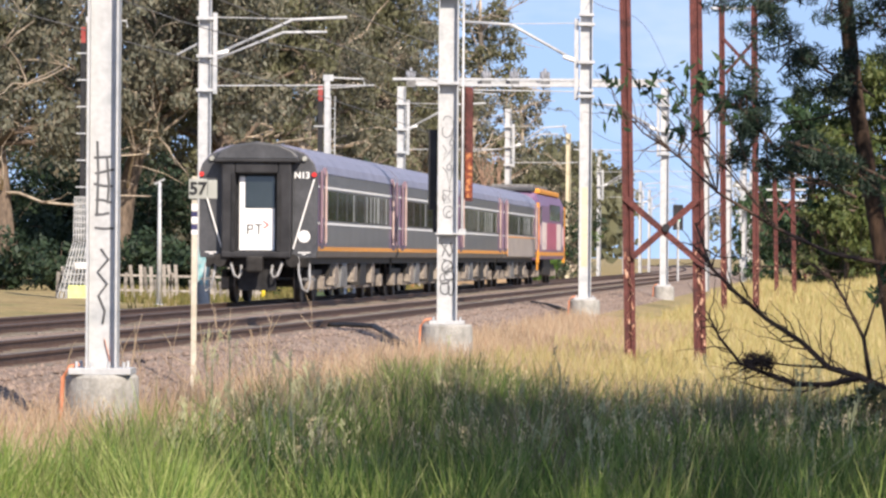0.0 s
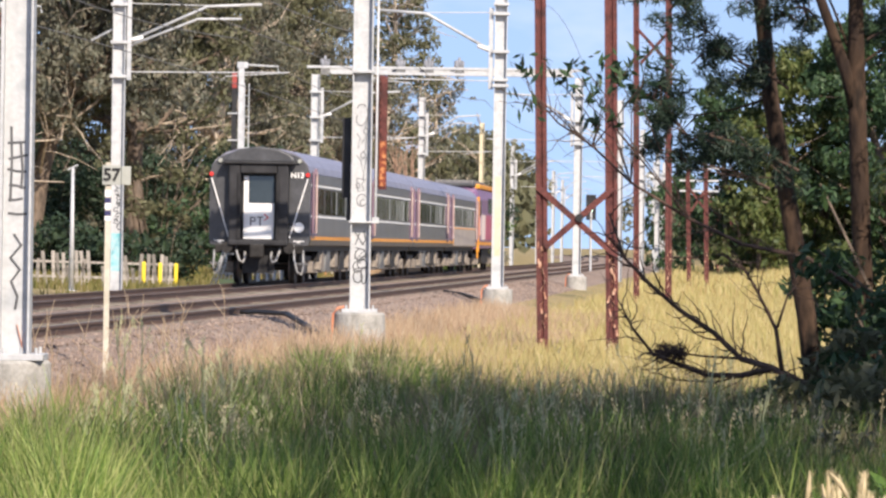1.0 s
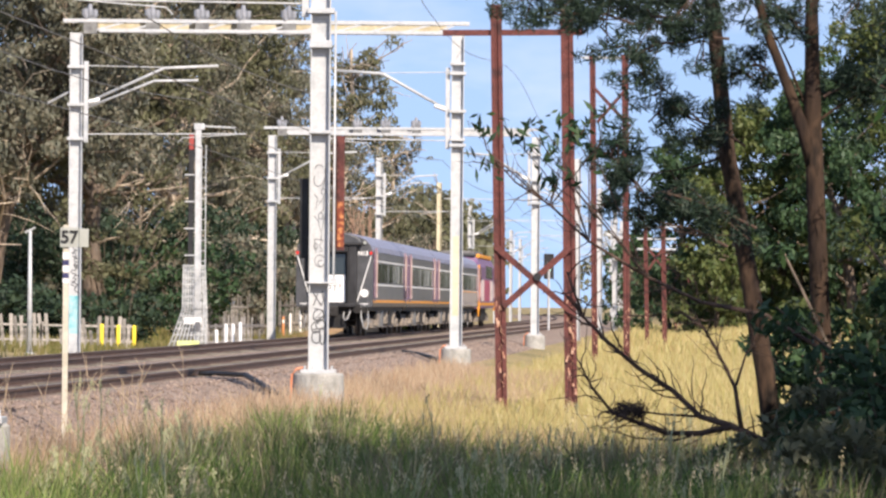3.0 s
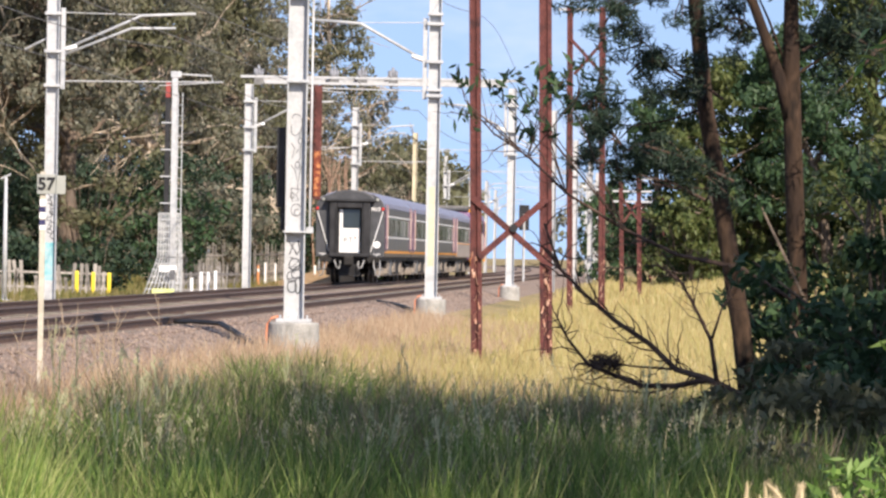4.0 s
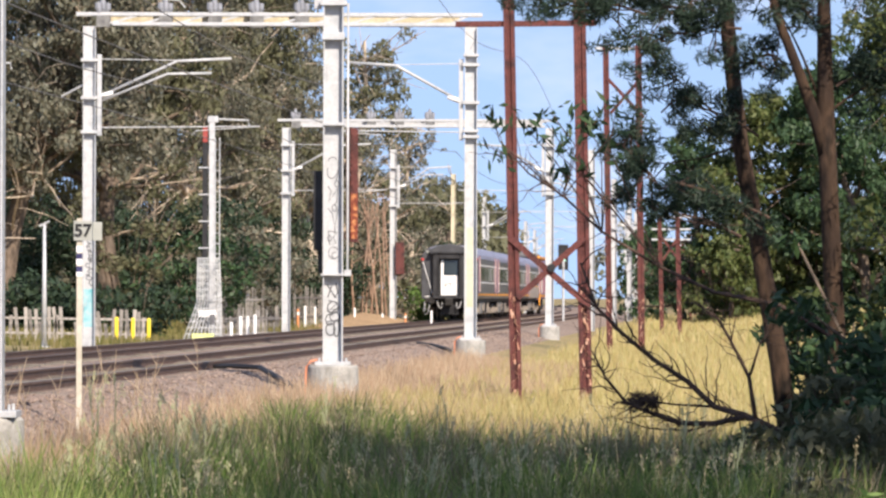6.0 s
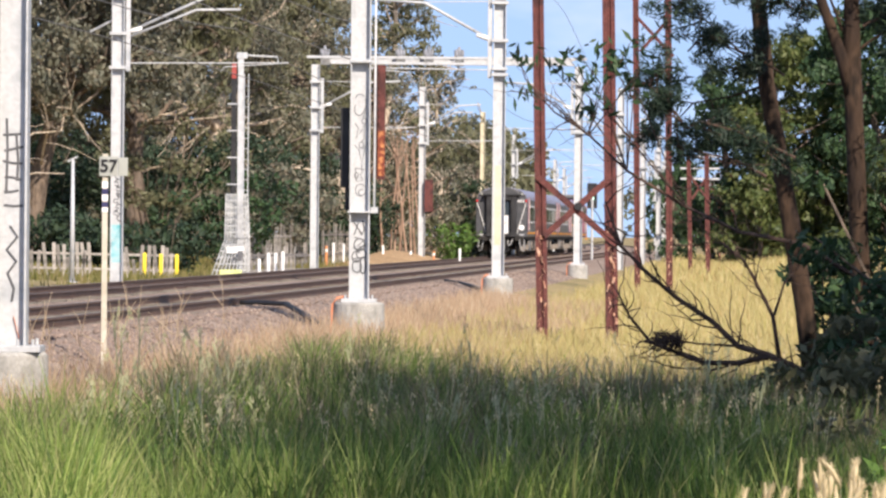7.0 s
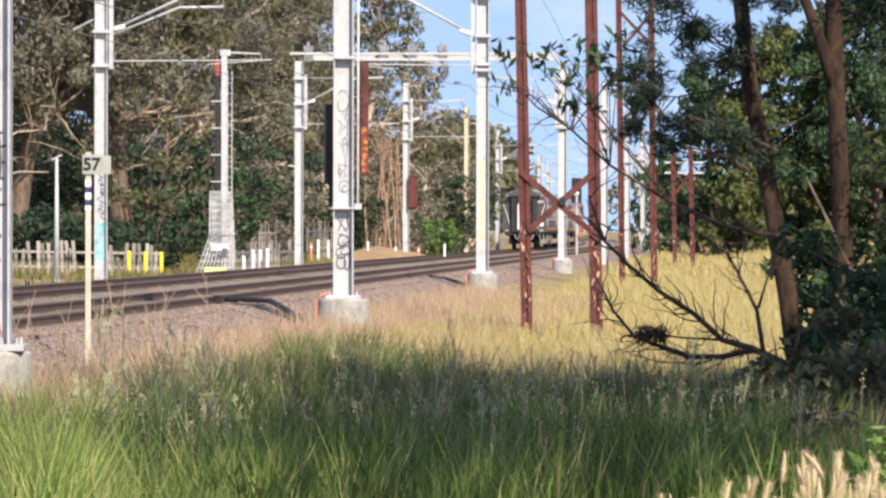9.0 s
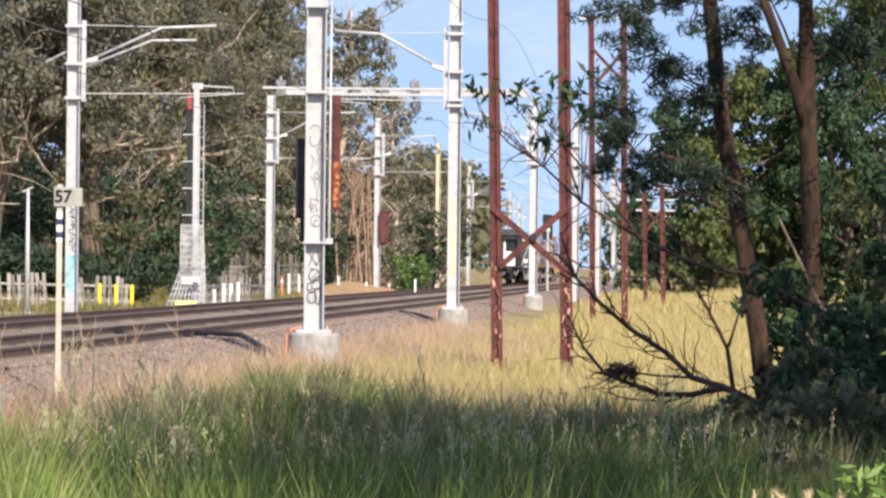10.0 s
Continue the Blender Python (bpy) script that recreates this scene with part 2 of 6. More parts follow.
def quads(name, verts, mat):
    """A mesh of loose four-cornered leaves or blades from an array of shape (n, 4, 3)."""
    n = len(verts)
    me = bpy.data.meshes.new(name)
    me.vertices.add(n * 4)
    me.vertices.foreach_set("co", np.asarray(verts, dtype=np.float32).reshape(-1))
    me.loops.add(n * 4)
    me.loops.foreach_set("vertex_index", np.arange(n * 4, dtype=np.int32))
    me.polygons.add(n)
    me.polygons.foreach_set("loop_start", np.arange(0, n * 4, 4, dtype=np.int32))
    me.materials.append(mat)
    me.update(calc_edges=True)
    return me


def letters(name, text, size, mat, parent, m, depth=0.004):
    cu = bpy.data.curves.new(name, "FONT")
    cu.offset = size * 0.03
    cu.body, cu.size, cu.extrude, cu.align_x, cu.align_y = text, size, depth, "CENTER", "CENTER"
    cu.materials.append(mat)
    ob = new(name, cu)
    ob.parent = parent
    ob.matrix_local = m
    return ob


# ---- the line: two curved tracks ----
SPACING = 4.084


def far_x(y):
    """The middle of the far track, over the way ahead of the camera."""
    s = (min(y, 300.0) - 120) / 100
    x = -6.417 + 6.536 * s - 0.39 * s * s + 0.117 * s ** 3
    if y > 300:
        k = min(y, 700) - 300
        x += 0.063 * (k - k * k / 800)
    return x


def near_x(y):
    return far_x(y) + SPACING


def side_at(y):
    d = Vector((far_x(y + 1) - far_x(y - 1), 2, 0)).normalized()
    return Vector((d.y, -d.x, 0))


def on_line(o, y, z):
    """A point o metres to the right of the near track's middle."""
    s = side_at(y)
    return Vector((near_x(y) + s.x * o, y + s.y * o, z))


def relief(x, y):
    return 0.10 * noise.noise((x * 0.15, y * 0.10, 3)) + 0.04 * noise.noise((x * 0.7, y * 0.5, 7))


def ground_z(x, y):
    o = x - near_x(y)
    if o > 9 and y > 150:
        rise = min(1.0, (o - 9) / 8) * min(1.0, (y - 150) / 170) * 1.3
    else:
        rise = 0.0
    marks = [(-400, 0.3), (-40, 0.1), (-14, -0.25), (-9, -0.42), (-7.2, -0.45), (-6.2, -0.42), (1.8, -0.42), (3.4, -0.52), (4.6, -0.72), (6.4, -0.93), (14, -1.0), (400, -1.1)]
    if o <= marks[0][0]:
        z = marks[0][1]
    elif o >= marks[-1][0]:
        z = marks[-1][1]
    else:
        for (a, za), (b, zb) in zip(marks, marks[1:]):
            if a <= o <= b:
                z = za + (zb - za) * (o - a) / (b - a)
                break
    return z + rise + (relief(x, y) if o > 4 or o < -8 else 0)


def ground():
    ys = [-60, -30, -10, 0] + [5 * i for i in range(1, 60)] + [300 + 20 * i for i in range(1, 20)] + [750, 900, 1200, 1800, 3000, 4900]
    os = [-2000, -600, -200, -100, -60, -40, -30, -24, -20, -17, -14, -12, -10, -9, -8, -7.2, -6.2, -3, 0, 1.8, 2.6, 3.4, 4, 4.6, 5.4, 6.4, 7.5, 9, 10.5, 12, 14, 16, 18, 20, 24, 28, 34, 40, 60, 100, 200, 600, 2000]
    s = Shape()
    for y in ys:
        for o in os:
            x = near_x(y) + o
            s.v.append((x, y, ground_z(x, y)))
    n = len(os)
    for i in range(len(ys) - 1):
        for j in range(n - 1):
            a = i * n + j
            s.f.append((a, a + 1, a + 1 + n, a + n))
    solo("ground", s, SOIL, "dry grassy soil beside the railway line", "ground", kind="structure", smooth=True)


def stations(o, y0, y1, step=4.0, z=0.0):
    n = max(1, int((y1 - y0) / step))
    return [(on_line(o, y0 + (y1 - y0) * i / n, z), side_at(y0 + (y1 - y0) * i / n)) for i in range(n + 1)]


def ballast_bed():
    prof = [(-7.6, -0.55), (-6.0, -0.17), (-5.4, -0.13), (-2.6, -0.16), (-2.04, -0.22), (-1.5, -0.16), (1.3, -0.13), (1.75, -0.17), (3.3, -0.60), (3.3, -0.8), (-7.6, -0.8)]
    s = Shape().sweep(prof, stations(0, 5, 760, 5))
    solo("ballast_bed", s, BALLAST, "brown-grey crushed stone ballast under two tracks", "ballast", kind="structure")
    rnd = np.random.RandomState(5)
    c = Shape()
    oct_f = [(0, 2, 4), (2, 1, 4), (1, 3, 4), (3, 0, 4), (2, 0, 5), (1, 2, 5), (3, 1, 5), (0, 3, 5)]
    for i in range(12000):
        y = 38 + 150 * rnd.rand() ** 1.6
        o = 1.15 + 2.1 * rnd.rand()
        z = -0.13 if o < 1.3 else -0.17 - (o - 1.75) * 0.277 if o > 1.75 else -0.15
        p = on_line(o, y, z)
        r = 0.014 + 0.02 * rnd.rand()
        k = r * (0.7 + 0.6 * rnd.rand(6))
        c.add([(p.x + k[0], p.y, p.z), (p.x - k[1], p.y, p.z), (p.x, p.y + k[2], p.z), (p.x, p.y - k[3], p.z), (p.x, p.y, p.z + k[4]), (p.x, p.y, p.z - k[5])], oct_f)
    solo("ballast_stones", c, STONE, "loose crushed stones on the ballast shoulder", "stones", kind="stuff")


def tracks():
    prof = [(-0.07, -0.16), (0.07, -0.16), (0.07, -0.145), (0.012, -0.12), (0.012, -0.045), (0.036, -0.032), (0.036, -0.004), (-0.036, -0.004), (-0.036, -0.032), (-0.012, -0.045), (-0.012, -0.12), (-0.07, -0.145)]
    head = [(-0.03, -0.003), (0.03, -0.003), (0.028, 0.003), (-0.028, 0.003)]
    for name, mid in (("near", 0.0), ("far", -SPACING)):
        tr = thing("railway_track", "broad gauge track with rusty rails on timber sleepers", "railway track", "tracks")
        for e in (-0.8, 0.8):
            r = part("rail", Shape().sweep(prof, stations(mid + e, 5, 760, 4)), RAIL, tr, "rusty steel rail")
            part("rail_head", Shape().sweep(head, stations(mid + e, 5, 760, 4)), RAIL_HEAD, r, "polished running surface")
        sl = Shape().box(-1.25, 1.25, -0.12, 0.12, -0.28, -0.135).mesh("sleeper", SLEEPER)
        for i in range(280):
            y = 40 + 0.7 * i
            sd = side_at(y)
            ob = new("sleeper", sl)
            ob.parent = tr
            ob.matrix_local = Matrix.Translation(on_line(mid, y, 0.012 * math.sin(i * 7.3))) @ pose(0, 0, 0, 0, 0, math.degrees(math.atan2(sd.y, sd.x)) + math.sin(i * 3.1))


ground()
ballast_bed()
tracks()

# ---- overhead line masts ----


def mast(x, y, z_top, width=0.31, depth=0.31, label="galvanised H-section overhead line mast on a concrete footing", base=True, foot=-0.75, mat=None, base_r=0.42):
    """An H-section column, its web seen across, bolted to a round footing. Its space: the middle of the base plate."""
    mat = mat or STEEL
    t = thing("overhead_line_mast", label, "mast", "overhead line masts", pose(x, y, 0))
    w, d, f = width / 2, depth / 2, 0.02
    z0 = 0.09 if base else ground_z(x, y) - 0.2
    s = Shape()
    prof = [(-w, -d), (-w + f, -d), (-w + f, -0.007), (w - f, -0.007), (w - f, -d), (w, -d), (w, d), (w - f, d), (w - f, 0.007), (-w + f, 0.007), (-w + f, d), (-w, d)]
    n = len(prof)
    s.v = [(a, b, z) for z in (z0, z_top) for a, b in prof]
    s.f = [(i, (i + 1) % n, (i + 1) % n + n, i + n) for i in range(n)] + [(0, 11, 10, 1), (4, 7, 6, 5), (1, 10, 9, 2), (2, 9, 8, 3), (3, 8, 7, 4), (12, 13, 22, 23), (16, 17, 18, 19), (13, 14, 21, 22), (14, 15, 20, 21), (15, 16, 19, 20)]
    part("column", s, mat, t)
    if base:
        n = 28
        s = Shape()
        rings = [(base_r * 1.03, foot), (base_r * 1.01, -0.1), (base_r, 0.0), (base_r - 0.025, 0.03)]
        for r, z in rings:
            s.v += [(r * math.cos(2 * math.pi * i / n), r * math.sin(2 * math.pi * i / n), z) for i in range(n)]
        for k in range(len(rings) - 1):
            for i in range(n):
                a, b = k * n + i, k * n + (i + 1) % n
                s.f.append((a, b, b + n, a + n))
        s.f.append(tuple(range((len(rings) - 1) * n, len(rings) * n)))
        part("footing", s, CONCRETE, t, "round cast concrete footing")
        part("base_plate", Shape().box(-0.29, 0.29, -0.29, 0.29, 0.03, 0.09), STEEL, t, bevel=0.006)
        for bx in (-0.22, -0.08, 0.08, 0.22):
            for by in (-0.22, 0.22):
                part("bolt", Shape().tube([(bx, by, 0.09), (bx, by, 0.15)], 0.016, 6), STEEL, t)
        c = Shape().tube([(-base_r * 0.6, -0.15, 0.12), (-base_r * 0.85, -0.2, 0.10), (-base_r * 1.02, -0.2, 0.0), (-base_r * 1.06, -0.2, -0.25), (-base_r * 1.1, -0.2, foot + 0.1)], 0.021, 7)
        part("conduit", c, ORANGE_PIPE, t, "orange plastic cable conduit", smooth=True)
    return t


def band(t, z, w=0.36, h=0.06):
    part("clamp", Shape().box(-w / 2, w / 2, -w / 2, w / 2, z - h / 2, z + h / 2), STEEL, t, bevel=0.005)


def cantilever(t, side, reach, z, bracket=True, single=False):
    """Two raking tubes, a top tie and a contact-wire arm, reaching over a track (side: +1 to the right)."""
    s = side
    if bracket:
        part("bracket", Shape().box(min(s * 0.20, s * 0.32), max(s * 0.20, s * 0.32), -0.06, 0.06, z - 1.0, z + 1.15), STEEL, t, bevel=0.008)
        for k in (-0.9, 0.0, 1.0):
            part("clamp", Shape().box(-0.22, 0.22, -0.2, 0.2, z + k - 0.04, z + k + 0.04), STEEL, t)
    part("cantilever_tube", Shape().tube([(s * 0.3, 0, z + 0.05), (s * (reach * 0.62), 0, z + 0.98), (s * reach, 0, z + 1.05)], 0.04, 8), STEEL, t, smooth=True)
    if not single:
        part("cantilever_tube", Shape().tube([(s * 0.3, 0, z - 0.08), (s * reach * 0.55, 0, z + 0.64), (s * reach * 0.86, 0, z + 0.66)], 0.035, 8), STEEL, t, smooth=True)
    part("tie_rod", Shape().tube([(s * 0.3, 0, z + 1.03), (s * reach * 0.65, 0, z + 1.0)], 0.014, 6), STEEL, t)
    part("insulator", Shape().tube([(s * 0.3, 0, z + 0.05), (s * 0.62, 0, z + 0.15)], [0.07, 0.055], 8), WHITE, t, smooth=True)
    part("registration_arm", Shape().tube([(s * 0.25, 0, z - 0.78), (s * reach * 1.2, 0, z - 0.74)], 0.018, 6), STEEL, t)
    part("drop_arm", Shape().tube([(s * reach * 1.2, 0, z - 0.74), (s * reach * 0.75, 0, z - 0.86), (s * reach * 0.72, 0, z - 0.98)], 0.014, 6), STEEL, t)


def portal_beam(a, b, z0, z1, label, web=None):
    """A boxed beam of two channels with plates, carrying upright insulator posts."""
    a, b = Vector(a), Vector(b)
    d = b - a
    t = thing("portal_beam", label, "gantry beam", "portal beams", Matrix.Translation((a.x, a.y, 0)) @ pose(0, 0, 0, 0, 0, math.degrees(math.atan2(d.y, d.x))))
    n = d.length
    for y in (-0.17, 0.17):
        part("chord", Shape().box(-0.35, n + 0.3, y - 0.04, y + 0.04, z1 - 0.09, z1), STEEL, t, bevel=0.004)
        part("chord", Shape().box(0.6, n - 0.2, y - 0.04, y + 0.04, z0, z0 + 0.09), STEEL, t, bevel=0.004)
    part("web", Shape().box(0.5, n - 0.3, 0.15, 0.165, z0 + 0.09, z1 - 0.09), web or CREAM_BEAM, t, "painted web plate")
    k = 0
    while 0.5 + k * 0.9 < n:
        x = 0.5 + k * 0.9
        part("lacing", Shape().bar((x, -0.17, z0 + 0.05), (min(n, x + 0.9), -0.17, z1 - 0.05), 0.03, 0.05), STEEL, t)
        k += 1
    for x in (0.35, 2.0, 3.3, 4.4, 5.6):
        if x < n - 2:
            for q in (-0.13, 0.0, 0.13):
                part("insulator_post", Shape().tube([(x + q * 0.6, -0.05 + q, z1), (x + q * 0.9, -0.05 + q, z1 + 0.10), (x + q * 0.95, -0.05 + q, z1 + 0.26), (x + q, -0.05 + q, z1 + 0.40 - abs(q))], [0.06, 0.085, 0.075, 0.045], 8), INSULATOR, t)
            part("bracket", Shape().box(x - 0.16, x + 0.2, -0.2, 0.2, z0 - 0.04, z1 + 0.02), STEEL_DARK, t)
    return t


CREAM_BEAM = material("cream_beam", [(0.40, 0.34, 0.22), (0.54, 0.48, 0.34)], 2, 0.6, fine=(9, 0.15))
INSULATOR = material("grey_porcelain", [(0.17, 0.18, 0.20), (0.27, 0.28, 0.31)], 5, 0.4)


def tag_strokes(t, strokes, mat, front, width=0.035):
    """Sprayed lines on a mast's front flange."""
    for pts in strokes:
        s = Shape().sweep([(-width / 2, 0), (0, 0.004), (width / 2, 0)], [], False)
        pp = [Vector((a, front, b)) for a, b in pts]
        for i, p in enumerate(pp):
            d = (pp[min(i + 1, len(pp) - 1)] - pp[max(i - 1, 0)]).normalized()
            side = Vector((d.z, 0, -d.x)) * width / 2
            s.v += [tuple(p - side), tuple(p + Vector((0, -0.003, 0))), tuple(p + side)]
            if i:
                k = 3 * i
                s.f += [(k - 3, k - 2, k + 1, k), (k - 2, k - 1, k + 2, k + 1)]
        part("graffiti", s, mat, t, "dark sprayed graffiti line")


def scribble(x0, x1, z0, z1, n, seed):
    rnd = random.Random(seed)
    out = []
    for i in range(n):
        za, zb = z1 - (z1 - z0) * i / n, z1 - (z1 - z0) * (i + 1.1) / n
        c, h = (x0 + x1) / 2, (x1 - x0) / 2
        f, g, e = rnd.uniform(1.2, 2.6), rnd.uniform(0.3, 1.8), rnd.uniform(0, 6)
        out.append([(c + h * math.sin(f * k * 0.55 + e) * (0.55 + 0.45 * math.sin(g * k)), za + (zb - za) * (k / 12 + 0.12 * math.sin(1.7 * k + e))) for k in range(13)])
    return out


def bars(x0, x1, z0, z1, n, seed):
    rnd = random.Random(seed)
    out = []
    for i in range(n):
        z = z1 - (z1 - z0) * i / n
        a, b = x0 + rnd.uniform(0, 0.03), x1 - rnd.uniform(0, 0.05)
        out.append([(a, z + rnd.uniform(-0.02, 0.02)), ((a + b) / 2, z), (b, z + rnd.uniform(-0.03, 0.03))])
    return out


# Near mast with sprayed letters
m1 = mast(-4.10, 44.0, 9.0, 0.29, 0.30, "grey H-section mast with dark graffiti on a concrete footing", base_r=0.34)
tag_strokes(m1, bars(-0.10, 0.10, 1.25, 2.05, 6, 3) + [[(-0.06, 2.2), (-0.05, 1.9), (-0.06, 1.5)], [(0.03, 2.05), (0.05, 1.8), (0.04, 1.62)]], SPRAY, -0.010, 0.024)
part("graffiti", Shape().tube([(-0.02, -0.012, 1.2), (0.05, -0.012, 1.1), (-0.05, -0.012, 0.98), (0.04, -0.012, 0.87), (-0.04, -0.012, 0.76), (0.02, -0.012, 0.62), (0.0, -0.012, 0.5)], 0.012, 6), SPRAY, m1)
part("graffiti", Shape().bar((0.02, -0.011, 0.36), (0.08, -0.011, 0.12), 0.004, 0.05), ORANGE_PIPE, m1, "red sprayed mark")

m2 = mast(-1.585, 78.0, 9.2, 0.33, 0.31, "white-grey H-section mast with graffiti on a concrete footing")
band(m2, 4.0, 0.37, 0.05)
band(m2, 1.52, 0.40, 0.03)
band(m2, 5.45, 0.37, 0.12)
def loop(x, z, rx, rz, a0=0, a1=360, lean=0.0):
    """An arc of sprayed line, angles from the right, anticlockwise."""
    return [(x + rx * math.cos(radians(a0 + (a1 - a0) * k / 14)) + lean * math.sin(radians(a0 + (a1 - a0) * k / 14)), z + rz * math.sin(radians(a0 + (a1 - a0) * k / 14))) for k in range(15)]


tag_strokes(m2, [loop(-0.01, 3.40, 0.07, 0.06, 20, 190), loop(-0.01, 3.24, 0.085, 0.13, 160, 370, 0.02), [(0.08, 3.40), (0.09, 3.24), (0.05, 3.08)], loop(0.06, 3.02, 0.035, 0.05),
                 [(-0.09, 2.98), (-0.03, 2.90), (-0.08, 2.72), (0.02, 2.86), (0.07, 2.96), (0.06, 2.72), (0.0, 2.66)], loop(0.02, 2.62, 0.04, 0.05), [(-0.09, 2.62), (-0.02, 2.54), (0.03, 2.30), (0.07, 2.56), (0.09, 2.60)],
                 [(0.03, 2.30), (0.03, 2.20)], [(-0.08, 2.24), (-0.06, 2.02), (0.05, 2.04), (0.0, 2.14), (0.07, 2.22), (-0.08, 2.24)], loop(0.01, 1.88, 0.085, 0.10, 30, 330), loop(0.03, 1.84, 0.05, 0.05, 60, 300), loop(-0.06, 2.12, 0.03, 0.05)], SPRAY_GREY, -0.010, 0.017)
tag_strokes(m2, [[(-0.10, 1.36), (-0.02, 1.24), (0.05, 1.14)], [(-0.02, 1.34), (-0.06, 1.22), (-0.09, 1.14)], [(0.05, 1.38), (0.08, 1.22), (0.03, 1.14), (0.0, 1.20)], [(-0.08, 1.10), (0.08, 1.06), (-0.05, 0.94), (0.10, 0.96)],
                 loop(0.0, 0.98, 0.09, 0.10), [(-0.10, 0.93), (-0.02, 0.90), (0.10, 0.99)], loop(0.03, 0.83, 0.08, 0.08), loop(-0.05, 0.78, 0.07, 0.09, 40, 330), [(-0.12, 0.74), (0.0, 0.76), (0.12, 0.77)], loop(-0.04, 0.62, 0.075, 0.10, 0, 360), loop(0.06, 0.64, 0.045, 0.14, 0, 360)], SPRAY, -0.010, 0.022)
part("conduit", Shape().tube([(0.24, -0.02, 6.0), (0.24, -0.02, 1.55), (0.20, -0.02, 1.5)], 0.02, 7), STEEL, m2, smooth=True)
part("junction_box", Shape().box(0.18, 0.30, -0.08, 0.04, 1.50, 1.60), STEEL, m2, bevel=0.006)
part("signal_backboard", Shape().box(-0.33, -0.18, 0.17, 0.21, 1.92, 3.24).box(-0.25, -0.18, 0.17, 0.21, 1.55, 1.92), BLACK, m2, "black signal backboard", bevel=0.01)
part("rust_channel", Shape().box(0.205, 0.275, 0.19, 0.28, 2.1, 3.95), RUST_DARK, m2, "dark brown steel strip", bevel=0.004)
part("rust_channel", Shape().box(0.278, 0.405, 0.17, 0.27, 2.06, 3.95), RUST, m2, "rusty red steel channel", bevel=0.006)
part("rust_scale", Shape().box(0.285, 0.398, 0.158, 0.168, 2.12, 2.86), RUST_FLAKE, m2, "flaking orange rust")
for zz in range(8):
    part("bolt", Shape().tube([(0.30, 0.15, 2.98 + 0.12 * zz), (0.30, 0.17, 2.98 + 0.12 * zz)], 0.018, 6), RUST_DARK, m2)
cantilever(m2, -1, 3.4, 6.9)

m3 = mast(1.09, 125.0, 8.30, 0.33, 0.31, "white H-section mast with yellow paint marks on a concrete footing", base_r=0.40)
part("paint_patch", Shape().box(-0.10, 0.06, -0.0105, -0.008, 0.9, 3.0), CREAM_POLE, m3, "faded yellow spray patch")
for zz in (7.55, 5.55):
    band(m3, zz, 0.40, 0.07)
cantilever(m3, -1, 3.2, 6.30, single=True)
mL1 = mast(-8.99, 125.0, 8.30, 0.33, 0.31, "white H-section mast with teal graffiti beside the far track", base=False)
part("graffiti", Shape().box(-0.14, 0.12, -0.0105, -0.008, 0.35, 1.35), TEAL, mL1, "teal sprayed patch")
tag_strokes(mL1, scribble(-0.1, 0.12, 1.45, 2.6, 5, 5), SPRAY, -0.010, 0.03)
cantilever(mL1, 1, 3.75, 6.40)
part("pull_off", Shape().tube([(-0.15, 0, 6.75), (-0.75, 0.2, 6.45)], 0.03, 6), STEEL, mL1)
portal_beam((-8.99, 125.0), (1.09, 125.0), 8.31, 8.66, "long steel portal beam spanning both tracks")

mL2 = mast(-5.60, 185.0, 7.78, 0.33, 0.31, "white H-section mast beside the far track", base=False)
cantilever(mL2, 1, 3.3, 6.1, single=True)
m4 = mast(4.70, 185.0, 7.78, 0.33, 0.31, "white H-section mast standing in dry grass", base_r=0.40)
cantilever(m4, -1, 3.0, 6.1, single=True)
portal_beam((-5.60, 185.0), (4.70, 185.0), 7.80, 8.12, "steel portal beam over two tracks farther along the line", STEEL)

mL3 = mast(-1.80, 235.0, 8.5, 0.33, 0.31, "white H-section mast beside a dirt track", base=False)
cantilever(mL3, 1, 2.9, 6.6)
part("switch_box", Shape().box(0.12, 0.55, -0.35, 0.0, 2.3, 3.9), RUST, mL3, "dark red steel cabinet", bevel=0.02)
for y, tall in ((235, 8.5), (285, 8.3), (335, 8.3), (385, 8.2), (435, 8.2), (490, 8.2), (550, 8.2)):
    q = on_line(3.2, y, 0)
    mm = mast(q.x, q.y, tall, 0.33, 0.31, "white H-section mast far along the line", base=False)
    cantilever(mm, -1, 3.0, 6.2)
for y, tall in ((285, 8.6), (335, 8.3), (385, 8.2), (435, 8.2), (490, 8.2)):
    q = on_line(-SPACING - 3.0, y, 0)
    mm = mast(q.x + (0.6 if y == 285 else 0), q.y, tall, 0.30, 0.31, "cream-painted mast beside the far track" if y == 285 else "white H-section mast far along the line", base=False, mat=CREAM_POLE if y == 285 else STEEL)
    if y != 285:
        cantilever(mm, 1, 3.0, 6.2)


def wires():
    for o in (0.0, -SPACING):
        for z, r in ((5.35, 0.011), (6.55, 0.012)):
            pts = []
            for y in range(15, 620, 5):
                sag = 0.0 if z < 6 else -0.45 * math.sin(math.pi * ((y - 25) % 50) / 50)
                pts.append(on_line(o + 0.2 * math.sin(y / 50 * math.pi), y, z + sag))
            t = solo("overhead_wire", Shape().tube(pts, r, 4), STEEL_DARK, "thin overhead contact wire above the track" if z < 6 else "sagging catenary wire above the track", "wire", "overhead wires")
    for o, z in ((3.2, 8.9),):
        pts = [on_line(o, y, z + 0.5 * math.cos((y - 83) / 75 * 2 * math.pi) - 0.5) for y in range(20, 560, 6)]
        solo("line_wire", Shape().tube(pts, 0.009, 4), STEEL_DARK, "thin overhead feeder wire", "wire", "feeder wires")


wires()

# ---- rusty lattice poles ----


